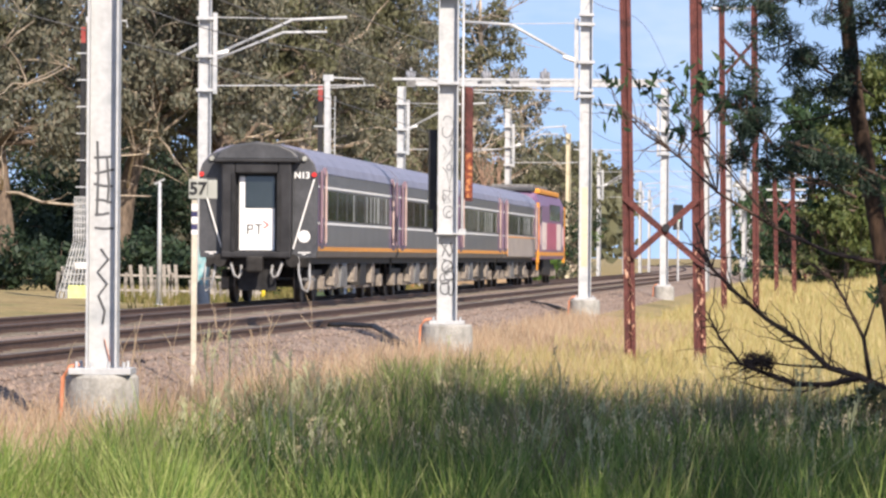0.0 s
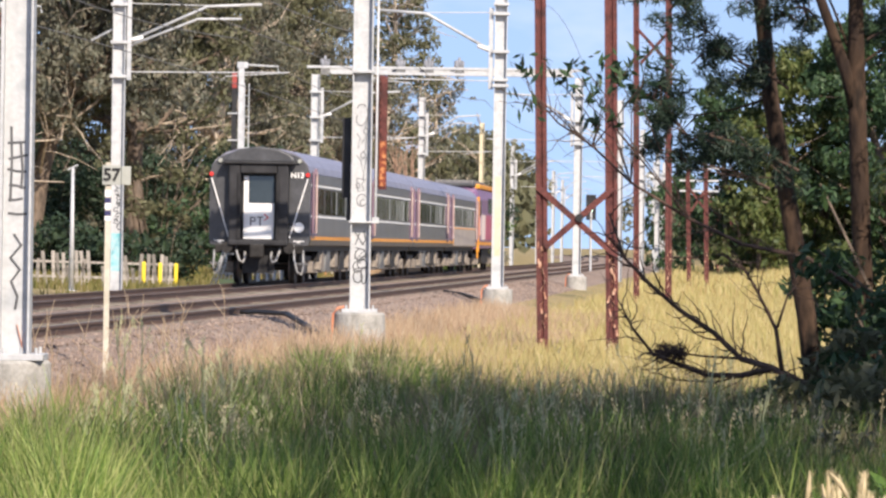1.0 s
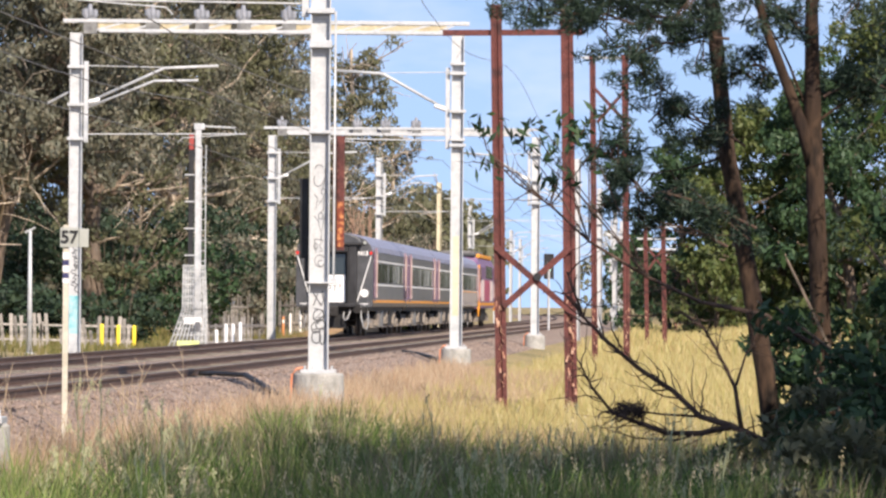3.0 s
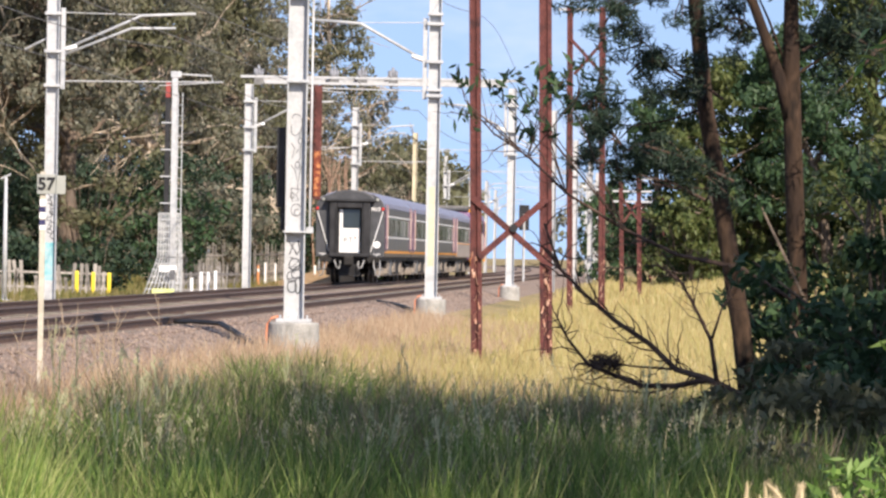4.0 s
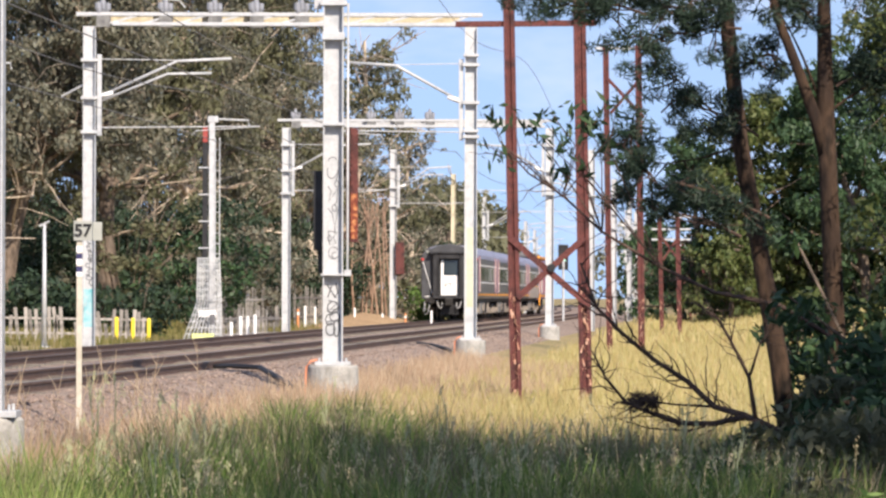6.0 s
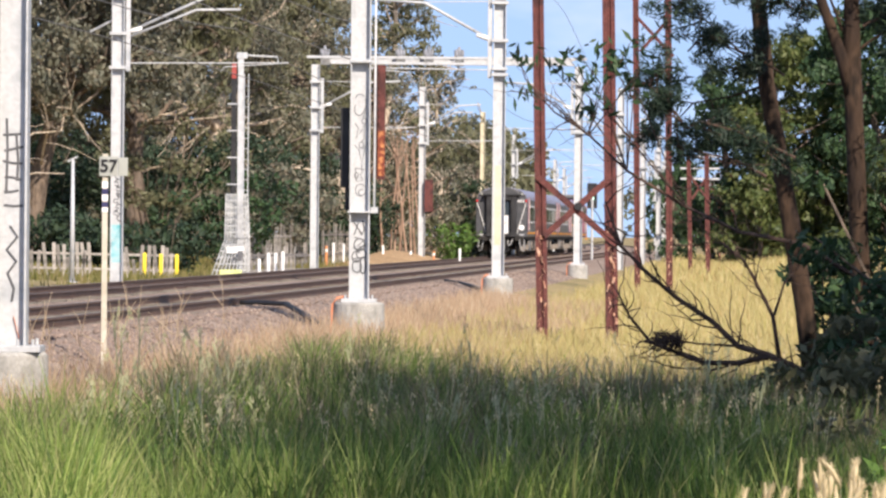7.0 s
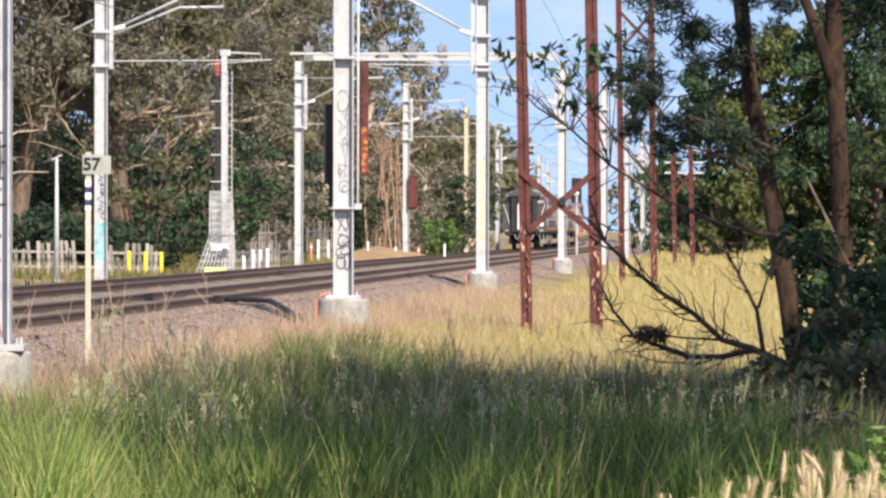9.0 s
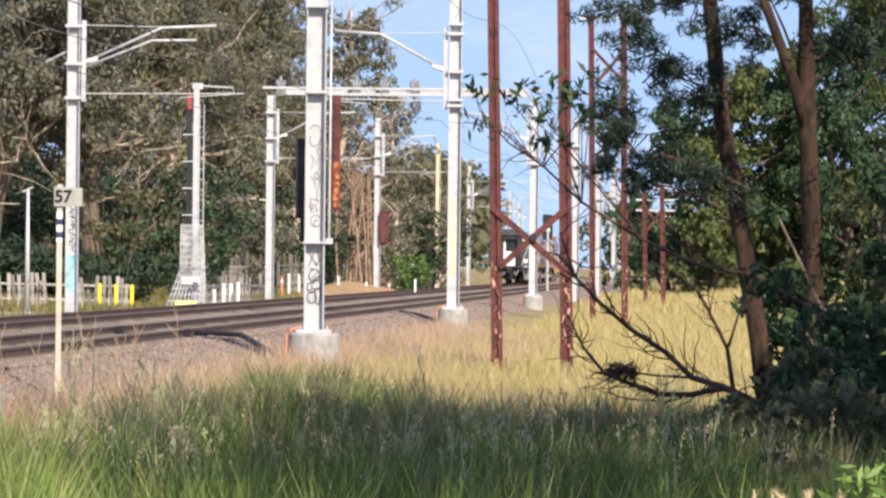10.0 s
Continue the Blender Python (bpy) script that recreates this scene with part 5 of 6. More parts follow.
def nest():
    rnd = np.random.RandomState(32)
    s = Shape()
    for i in range(150):
        a, b = rnd.uniform(0, 6.28), rnd.uniform(-0.6, 0.6)
        p = Vector((0.11 * math.cos(a), 0.11 * math.sin(a), 0.07 * b)) + Vector(rnd.normal(size=3)) * 0.025
        d = Vector((-math.sin(a), math.cos(a), 0.4 * rnd.normal())) + Vector(rnd.normal(size=3)) * 0.4
        limb(s, rnd, p - d.normalized() * 0.07, d, 0.16, 0.006, 3, 0.2, 4)
    ob = solo("nest", s, TWIG, "ragged twig nest on a dead branch", "nest")
    ob.matrix_world = pose(2.15, 47.1, 0.12)


def leafy_spray():
    """Thin twigs with long dark leaves high in front of the posts."""
    rnd = np.random.RandomState(33)
    t = thing("leafy_twig", "thin twig with long drooping dark green leaves", "branch", m=pose(1.5, 47, 2.3))
    base = Vector((1.5, 47, 2.3))
    s = Shape()
    ends = [(0.60, 3.05), (0.82, 3.0), (0.98, 2.87), (1.21, 3.0), (1.43, 3.06), (1.66, 2.95), (1.88, 3.18), (1.24, 2.45), (1.32, 2.72), (0.55, 2.6), (1.9, 3.0), (1.1, 2.95), (1.55, 2.9), (1.75, 3.1)]
    roots = [(1.33, 2.15), (1.72, 1.8), (2.3, 1.46)]
    mids = []
    for i, (x, z) in enumerate(ends):
        a = Vector((*[(roots[i % 3][0])], 47, roots[i % 3][1])) - base
        b = Vector((x, 47 + rnd.uniform(-0.2, 0.2), z)) - base
        c = (a + b) / 2 + Vector((0.12 * rnd.normal(), 0, 0.10))
        s.tube([a, a.lerp(c, 0.6), c, c.lerp(b, 0.55), b], [0.008, 0.007, 0.006, 0.005, 0.003], 5)
        for k in range(15):
            m = c.lerp(b, 0.35 + 0.75 * rnd.rand())
            mids.append(np.array(m) + rnd.normal(size=3) * 0.055)
    tagged(part("twig_spray", s, TWIG, t), kind="stuff")
    ob = new("foliage", quads("foliage", leaves_at(np.array(mids), rnd, 0.14, 0.042, 0.3), LEAF_DARK))
    ob.parent = t
    tagged(ob, kind="stuff")


dead_branch()
nest()
leafy_spray()


def needle_tufts(name, places, r, label, seed, per=5200):
    """Tufts of pine needles on a drooping bough."""
    rnd = np.random.RandomState(seed)
    x, y, z = places[0]
    t = thing(name, label, "branch", "pine boughs", pose(x, y, z))
    base = Vector(places[0])
    s = Shape()
    pp = [Vector(p) - base for p in places]
    mids, rs = [], []
    for p, q in zip(pp, pp[1:]):
        s.tube([p, (p + q) / 2 + Vector((0, 0, 0.05)), q], [0.018, 0.014, 0.01], 6)
        for k in range(7):
            m = p.lerp(q, rnd.rand()) + Vector(rnd.normal(size=3)) * r * 0.8
            mids.append(np.array(m))
            rs.append(r * rnd.uniform(0.5, 1.0))
            s.tube([p.lerp(q, 0.5), m], [0.008, 0.004], 4)
    part("bough", s, TWIG, t)
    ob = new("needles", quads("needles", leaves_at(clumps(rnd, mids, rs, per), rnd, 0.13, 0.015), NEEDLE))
    ob.parent = t
    return t


needle_tufts("pine_bough", [(3.1, 50, 4.6), (2.72, 50, 4.22), (2.3, 50.1, 4.15), (1.7, 50, 4.25), (1.2, 50, 4.25)], 0.23, "drooping pine bough with dark needles", 51)
needle_tufts("pine_bough", [(3.3, 50, 4.0), (2.75, 50, 3.95), (2.36, 50, 3.85), (2.2, 50, 3.62)], 0.13, "pine bough with dark needle tufts", 52)
needle_tufts("pine_bough", [(3.55, 51, 2.9), (2.95, 51, 3.2), (2.75, 51, 3.3), (2.5, 51, 3.15)], 0.19, "pine bough with dark needle tufts", 53)
needle_tufts("pine_bough", [(3.6, 50, 2.0), (2.7, 50, 2.35), (2.45, 50, 2.3), (2.2, 50, 2.55), (2.05, 50, 2.75), (2.2, 50, 2.95)], 0.19, "dark pine bough in front of the posts", 54)
needle_tufts("pine_bough", [(3.3, 50, 1.8), (2.6, 50, 2.05), (2.1, 50, 2.2), (1.95, 50, 2.3)], 0.11, "dark pine bough in front of the posts", 55)
for k, (x, z) in enumerate(((4.75, 4.65), (5.2, 4.4), (5.15, 3.6), (5.3, 2.2))):
    needle_tufts("pine_bough", [(x + 0.9, 49.5, z + 0.3), (x + 0.35, 49.4, z + 0.1), (x, 49.3, z - 0.1), (x - 0.25, 49.3, z - 0.35)], 0.26, "heavy shaded pine bough with dark needles", 570 + k, 1500)
needle_tufts("pine_bough", [(3.0, 50, 4.9), (2.5, 50, 4.55), (2.0, 50.1, 4.45), (1.45, 50, 4.5), (1.0, 50, 4.4)], 0.20, "drooping pine bough with dark needles", 58)
needle_tufts("pine_bough", [(3.35, 50.5, 3.6), (3.6, 50.4, 3.75), (3.8, 50.3, 3.6)], 0.16, "pine bough with dark needle tufts", 60)
needle_tufts("pine_bough", [(3.4, 50, 4.5), (3.8, 50, 4.35), (4.05, 50, 4.1)], 0.17, "pine bough with dark needle tufts", 59)
needle_tufts("pine_bough", [(4.3, 50, 3.4), (4.9, 50, 3.6), (5.4, 50, 3.3)], 0.22, "dark pine bough beside the trunk", 56)

# ---- beyond the line: signals, posts and fences ----
MESH = material("pale_steel_mesh", [(0.38, 0.39, 0.39), (0.52, 0.53, 0.53)], 3, 0.7, fine=(20, 0.2))
LIME = material("lime_spray_paint", [(0.55, 0.62, 0.20), (0.68, 0.72, 0.34)], 2, 0.7)
RED = material("red_paint", [(0.26, 0.045, 0.04), (0.34, 0.07, 0.06)], 4, 0.5)
ORANGE_POST = material("orange_post", [(0.62, 0.24, 0.10), (0.72, 0.32, 0.14)], 4, 0.6)
GREEN_GLOW = bpy.data.materials.new("green_signal_light")
GREEN_GLOW.use_nodes = True
GREEN_GLOW.node_tree.nodes["Principled BSDF"].inputs["Emission Color"].default_value = (0.2, 1.0, 0.6, 1)
GREEN_GLOW.node_tree.nodes["Principled BSDF"].inputs["Emission Strength"].default_value = 2.0


def signal_mast(x, y, top, low):
    z0 = ground_z(x, y)
    t = thing("signal_mast", "pale steel signal mast with ladder and mesh-clad base", "signal", "signal masts", pose(x, y, 0))
    part("mast", Shape().box(-0.09, 0.09, -0.09, 0.09, z0 - 0.1, top), STEEL, t, bevel=0.01)
    part("backboard", Shape().box(-0.30, -0.13, -0.03, 0.03, low, top - 0.75), BLACK, t, "black signal backboard", bevel=0.01)
    part("signal_cap", Shape().box(-0.29, -0.14, -0.05, 0.05, top - 0.75, top - 0.25), RED, t, "red end cap", bevel=0.01)
    k = low + 0.3
    while k < top - 0.8:
        part("bracket", Shape().box(-0.42, 0.12, -0.05, 0.05, k, k + 0.04), STEEL, t)
        k += 0.85
    part("top_arm", Shape().tube([(0, 0, top), (1.15, 0, top - 0.05), (1.18, 0, top - 0.25)], 0.03, 6), STEEL, t)
    part("top_cap", Shape().box(-0.14, 0.2, -0.1, 0.1, top - 0.12, top + 0.08), STEEL, t, bevel=0.02)
    for e in (0.11, 0.25):
        part("ladder_stile", Shape().bar((e, -0.1, z0), (e, -0.1, top - 0.6), 0.03, 0.03), STEEL, t)
    k = 0
    while z0 + 0.3 + 0.33 * k < top - 0.7:
        part("ladder_rung", Shape().tube([(0.11, -0.1, z0 + 0.3 + 0.33 * k), (0.25, -0.1, z0 + 0.3 + 0.33 * k)], 0.012, 5), STEEL, t)
        k += 1
    # mesh cage: a narrow upper stage and a spreading foot, of thin bars
    rim = [(low, -0.43, 0.24, 0.30), (low - 1.4, -0.45, 0.30, 0.33), (z0, -0.95, 0.30, 0.45)]
    cage = Shape()
    for (za, a0, a1, da), (zb, b0, b1, db) in zip(rim, rim[1:]):
        for yy in (-1, 1):
            for k in range(10):
                u = k / 9
                cage.bar((a0 + (a1 - a0) * u, yy * da, za), (b0 + (b1 - b0) * u, yy * db, zb), 0.028, 0.02)
            for k in range(8):
                u = k / 7
                e0, e1, d, z = a0 + (b0 - a0) * u, a1 + (b1 - a1) * u, da + (db - da) * u, za + (zb - za) * u
                cage.bar((e0, yy * d, z), (e1, yy * d, z), 0.02, 0.026)
        for k in range(8):
            u = k / 7
            e0, e1, d, z = a0 + (b0 - a0) * u, a1 + (b1 - a1) * u, da + (db - da) * u, za + (zb - za) * u
            for e in (e0, e1):
                cage.bar((e, -d, z), (e, d, z), 0.02, 0.026)
    tagged(part("mesh_cladding", cage, MESH, t, "pale grey mesh cage"), kind="stuff")
    part("panel", Shape().box(-0.40, 0.16, -0.37, -0.355, z0 + 0.95, z0 + 1.15), WHITE, t, "white plate")
    part("graffiti", Shape().box(-0.6, 0.1, -0.456, -0.447, z0 + 0.02, z0 + 0.42), LIME, t, "lime green sprayed patch")
    for k in range(3):
        part("graffiti", Shape().box(-0.36 + 0.16 * k, -0.28 + 0.2 * k, -0.40, -0.39, z0 + 0.5 + 0.1 * k, z0 + 0.62 + 0.2 * k), SPRAY, t)


signal_mast(-6.90, 150.0, 6.80, 2.38)
signal_mast(-14.45, 150.0, 8.6, 2.95)


def lamp_post(x, y, top):
    t = thing("lamp_post", "thin pale tapered steel post beside trees", "post", m=pose(x, y, 0))
    z0 = ground_z(x, y)
    part("shaft", Shape().tube([(0, 0, z0 - 0.1), (0, 0, top)], [0.085, 0.045], 10), STEEL, t, smooth=True)
    part("arm", Shape().tube([(-0.15, 0, top - 0.05), (0.15, 0, top + 0.1)], 0.03, 6), STEEL, t)
    part("base_plate", Shape().box(-0.15, 0.15, -0.15, 0.15, z0 - 0.05, z0 + 0.04), STEEL, t)


lamp_post(-11.39, 140, 3.28)


def bollard(x, y, h, mat, label, r=0.065, cap=None):
    z0 = ground_z(x, y)
    t = thing("bollard", label, "bollard", "track-side posts", pose(x, y, z0))
    part("post", Shape().tube([(0, 0, -0.1), (0, 0, h - 0.03), (0, 0, h)], [r, r, r * 0.7], 10), mat, t, smooth=False)
    part("band", Shape().tube([(0, 0, h * 0.72), (0, 0, h * 0.86)], r * 1.04, 10), cap or WHITE, t, "reflective band")


for x in (-9.88, -9.36, -8.86):
    bollard(x, 149.5, 0.85, YELLOW, "short yellow painted bollard beside the track", cap=YELLOW)
for x, y, h in ((-6.06, 152, 0.95), (-5.85, 152.5, 0.95), (-5.60, 152, 1.0), (-6.4, 153, 0.75), (-5.0, 226, 1.1), (-5.45, 226, 1.1), (-4.3, 226, 1.15), (-5.62, 214, 1.15), (-3.6, 228, 1.1), (0.1, 225, 0.95), (-2.3, 232, 0.8)):
    bollard(x, y, h, ORANGE_POST if int(x * 100) % 4 == 1 else WHITE, "slim white marker post beside the track", 0.055, cap=WHITE)
bollard(-5.98, 215.5, 1.0, ORANGE_POST, "slim orange marker post beside the track", 0.055)
bollard(-1.15, 228, 0.8, ORANGE_POST, "slim orange marker post beside the track", 0.05)


def paling_fence(a, b, n, h, label):
    a, b = Vector(a), Vector(b)
    t = thing("paling_fence", label, "fence", "fences", pose(a.x, a.y, 0))
    rnd = random.Random(n)
    d = (b - a)
    meshes = [Shape().box(-0.055, 0.055, -0.012, 0.012, -0.2, h * k).mesh("paling", FENCE_WOOD) for k in (1.0, 0.82, 1.06, 0.62)]
    yaw = math.degrees(math.atan2(d.y, d.x))
    for i in range(n):
        if rnd.random() < 0.22:
            continue
        p = d * ((i + rnd.uniform(-0.2, 0.2)) / n)
        ob = new("paling", meshes[rnd.randrange(4)])
        ob.parent = t
        ob.matrix_local = pose(p.x, p.y, ground_z(a.x + p.x, a.y + p.y), 0, rnd.uniform(-9, 9), yaw)
    for k in (0.3, 0.75):
        part("rail", Shape().bar((0, 0.03, ground_z(a.x, a.y) + h * k), (d.x, d.y + 0.03, ground_z(b.x, b.y) + h * k), 0.04, 0.07), FENCE_WOOD, t)


paling_fence((-6.7, 153.5), (-5.2, 163), 26, 1.15, "short pale grey paling fence behind the signal")
paling_fence((-15.5, 150.6), (-9.0, 151.2), 46, 1.05, "broken grey weathered paling fence under trees")
paling_fence((-8.6, 182), (-6.4, 215), 70, 1.9, "leaning pale grey paling fence beside a path")
paling_fence((-6.2, 216), (-4.6, 262), 60, 2.0, "pale grey paling fence running under trees")


def dirt_path():
    s = Shape()
    n, m = 24, 14
    for i in range(n + 1):
        y = 196 + 74 * i / n
        for j in range(m + 1):
            u = j / m
            x = -7.4 + 0.055 * (y - 196) + 4.4 * u
            hump = 0.75 * math.exp(-((y - 236) / 18) ** 2) * math.sin(math.pi * u) ** 0.8
            s.v.append((x, y, ground_z(x, y) + 0.03 + hump + 0.05 * noise.noise((x, y * 0.6, 1)) if 0 < j < m and 0 < i < n else ground_z(x, y) - 0.12))
    for i in range(n):
        for j in range(m):
            a = i * (m + 1) + j
            s.f.append((a, a + 1, a + m + 2, a + m + 1))
    solo("dirt_path", s, DIRT, "bare orange-brown dirt path and mound beside the line", "path", kind="structure", smooth=True)


dirt_path()


def bare_sapling(x, y, h, seed):
    rnd = np.random.RandomState(seed)
    t = thing("bare_sapling", "thin pale bare tree stem beside the dirt path", "tree", "bare saplings", pose(x, y, ground_z(x, y) - 0.1))
    s = Shape()
    pts, rr = limb(s, rnd, (0, 0, 0), (rnd.uniform(-0.06, 0.06), 0, 1), h, 0.075, 7, 0.035, 7, 0.4)
    part("stem", s, BARK_SAP, t, smooth=True)
    for k in range(3):
        b = Shape()
        limb(b, rnd, pts[4 + k % 3], (rnd.normal() * 0.5, 0, 1), h * 0.35, 0.03, 4, 0.12, 5)
        part("branch", b, BARK_SAP, t)


for i, x in enumerate((-3.95, -3.62, -3.40, -3.12, -2.95, -2.70, -2.48, -2.25, -2.05)):
    bare_sapling(x, 249 + 1.3 * ((i * 7) % 5), 6.0 + 0.5 * (i % 3), 300 + i)


def far_signal(x, y, z):
    t = thing("far_signal", "distant black railway signal showing green", "signal", m=pose(x, y, 0))
    part("post", Shape().tube([(0, 0, ground_z(x, y) - 0.1), (0, 0, z)], 0.07, 8), STEEL, t)
    part("head", Shape().box(-0.28, 0.28, 0.06, 0.2, z - 0.9, z + 0.5), BLACK, t, bevel=0.05)
    part("lens", Shape().tube([(0, 0.03, z - 0.35), (0, 0.06, z - 0.35)], 0.11, 14), GREEN_GLOW, t, "green lit lens")


far_signal(7.42, 262, 3.6)


def hose_line(pts, r, label):
    s = Shape()
    rnd = np.random.RandomState(len(pts))
    for k in range(1):
        s.tube([Vector(p) + Vector(rnd.normal(size=3)) * 0.03 + Vector((0, 0, r)) for p in pts], r, 6)
    solo("cable", s, BLACK, label, "cable", "trackside cables")


def on_bed(o, y):
    z = -0.15 if o < 1.75 else -0.17 - (o - 1.75) * 0.277
    return on_line(o, y, max(z, -0.62))


hose_line([on_bed(0.85 + 0.05, 84.5), on_bed(1.3, 84.0), on_bed(1.8, 83.2), on_bed(2.3, 82.0), on_bed(2.7, 80.5), on_bed(3.1, 79.2)], 0.05, "thick black cable lying across the ballast")
hose_line([on_bed(1.3, 131), on_bed(1.8, 130), on_bed(2.3, 128.5), on_bed(2.7, 127)], 0.06, "thick black cable lying on the ballast")
hose_line([on_bed(1.6, 40), on_bed(2.1, 40.6), on_bed(2.8, 41.2)], 0.04, "thick black cable lying by the mast")


# ---- grasses ----
def blades(name, rnd, xy, height, width, mat, label, lean=0.35, spread=0.4, waves=0.0):
    """Grass: bent blades of two leaves each, standing on the ground."""
    n = len(xy)
    z = np.array([ground_z(a, b) for a, b in xy]) - 0.03
    p = np.stack([xy[:, 0], xy[:, 1], z], 1)
    a = rnd.uniform(0, 2 * math.pi, n)
    h = height * rnd.uniform(1 - spread, 1 + spread, n)
    if waves:
        h = h * np.clip([1.0 + waves * noise.noise((q * 1.5, w * 0.55, 4.0)) for q, w in xy], 0.35, 2.0)
    bend = np.stack([np.cos(a), np.sin(a), np.zeros(n)], 1) * (lean * h * rnd.uniform(0.2, 1.0, n))[:, None]
    f = rnd.uniform(-0.9, 0.9, n)
    side = np.stack([np.cos(f), np.sin(f), np.zeros(n)], 1) * (width * rnd.uniform(0.6, 1.3, n))[:, None]
    mid = p + bend * 0.3 + np.stack([np.zeros(n), np.zeros(n), h * 0.55], 1)
    top = p + bend + np.stack([np.zeros(n), np.zeros(n), h], 1)
    low = np.stack([p - side / 2, p + side / 2, mid + side * 0.42, mid - side * 0.42], 1)
    high = np.stack([mid - side * 0.42, mid + side * 0.42, top + side * 0.06, top - side * 0.06], 1)
    v = np.stack([low, high], 1).reshape(-1, 3)
    k = np.arange(n)[:, None] * 8
    # weld the two leaves of a blade, so that each blade is one piece
    verts = np.stack([low[:, 0], low[:, 1], low[:, 2], low[:, 3], high[:, 2], high[:, 3]], 1).reshape(-1, 3)
    k = (np.arange(n) * 6)[:, None]
    faces = np.concatenate([k + np.array([[0, 1, 2, 3]]), k + np.array([[3, 2, 4, 5]])], 1).reshape(-1)
    me = bpy.data.meshes.new(name)
    me.vertices.add(n * 6)
    me.vertices.foreach_set("co", verts.astype(np.float32).reshape(-1))
    me.loops.add(n * 8)
    me.loops.foreach_set("vertex_index", faces.astype(np.int32))
    me.polygons.add(n * 2)
    me.polygons.foreach_set("loop_start", np.arange(0, n * 8, 4, dtype=np.int32))
    me.materials.append(mat)
    me.update(calc_edges=True)
    ob = new(name, me)
    return tagged(ob, label, "grass", kind="stuff")


def patchy(rnd, n, x0, x1, y0, y1, scale, keep, seed, wedge=True):
    """Places in a stretch of the field, thicker in patches."""
    y = rnd.uniform(y0, y1, n)
    x = rnd.uniform(x0, x1, n)
    if wedge:
        x = x * y / y1
    xy = np.stack([x, y], 1)
    k = np.array([noise.noise((a * scale, b * scale * 0.5, seed)) for a, b in xy])
    return xy[k > rnd.uniform(keep - 0.25, keep + 0.25, n)]


def offsets_ok(xy, lo, hi):
    o = np.array([a - near_x(b) for a, b in xy])
    return xy[(o > lo) & (o < hi)]


def tussocks(rnd, n, x0, x1, y0, y1, per, r):
    """Places gathered in round tufts."""
    y = rnd.uniform(y0, y1, n)
    x = rnd.uniform(x0, x1, n) * y / y1
    c = np.repeat(np.stack([x, y], 1), per, 0)
    return c + rnd.normal(size=c.shape) * r


def shade_sheet():
    """Dark ground sheet that stands in for the shade between the near meadow's blades."""
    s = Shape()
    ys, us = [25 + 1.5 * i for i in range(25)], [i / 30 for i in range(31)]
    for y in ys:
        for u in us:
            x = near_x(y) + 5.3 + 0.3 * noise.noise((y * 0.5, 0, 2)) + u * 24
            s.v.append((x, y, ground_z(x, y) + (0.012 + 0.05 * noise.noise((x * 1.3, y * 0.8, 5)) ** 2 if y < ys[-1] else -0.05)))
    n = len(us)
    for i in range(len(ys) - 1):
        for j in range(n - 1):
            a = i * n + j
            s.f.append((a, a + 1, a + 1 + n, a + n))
    solo("grass_shade_sheet", s, BLADE_SHADE, "dark sheet for the shade under the meadow grass", "ground", kind="structure", smooth=True)


def oats(rnd):
    """Wild oat stalks with pale hanging spikelets over the meadow."""
    xy = offsets_ok(patchy(rnd, 2400, -7, 8, 34, 60, 0.9, 0.18, 31), 5.0, 40)
    n = len(xy)
    h = rnd.uniform(0.5, 0.95, n)
    foot = np.stack([xy[:, 0], xy[:, 1], [ground_z(a, b) for a, b in xy]], 1)
    tip = foot + np.stack([rnd.normal(size=n) * 0.09, rnd.normal(size=n) * 0.09, h], 1)
    w = np.array([0.003, 0, 0])
    stalks = np.stack([foot - w, foot + w, tip + w * 0.5, tip - w * 0.5], 1)
    k = 7
    at = np.repeat(tip, k, 0) + rnd.normal(size=(n * k, 3)) * np.array([0.022, 0.022, 0.05])
    drop = np.stack([rnd.normal(size=n * k) * 0.014, rnd.normal(size=n * k) * 0.01, -rnd.uniform(0.02, 0.045, n * k)], 1)
    side = np.stack([rnd.uniform(0.003, 0.007, n * k), rnd.normal(size=n * k) * 0.003, np.zeros(n * k)], 1)
    heads = np.stack([at, at + drop * 0.5 + side, at + drop, at + drop * 0.5 - side], 1)
    ob = new("wild_oats", quads("wild_oats", np.concatenate([stalks, heads]), STRAW))
    tagged(ob, "pale wild oat stalks with hanging seed heads", "grass", kind="stuff")


# near-black browns and greens hold the shade deep among the blades
BLADE_SHADE = material("dark_blade_shade", [(0.035, 0.036, 0.014), (0.075, 0.062, 0.03), (0.05, 0.055, 0.02)], 1.4, 0.95, 0, 0.9, 14, fine=(9, 0.4))


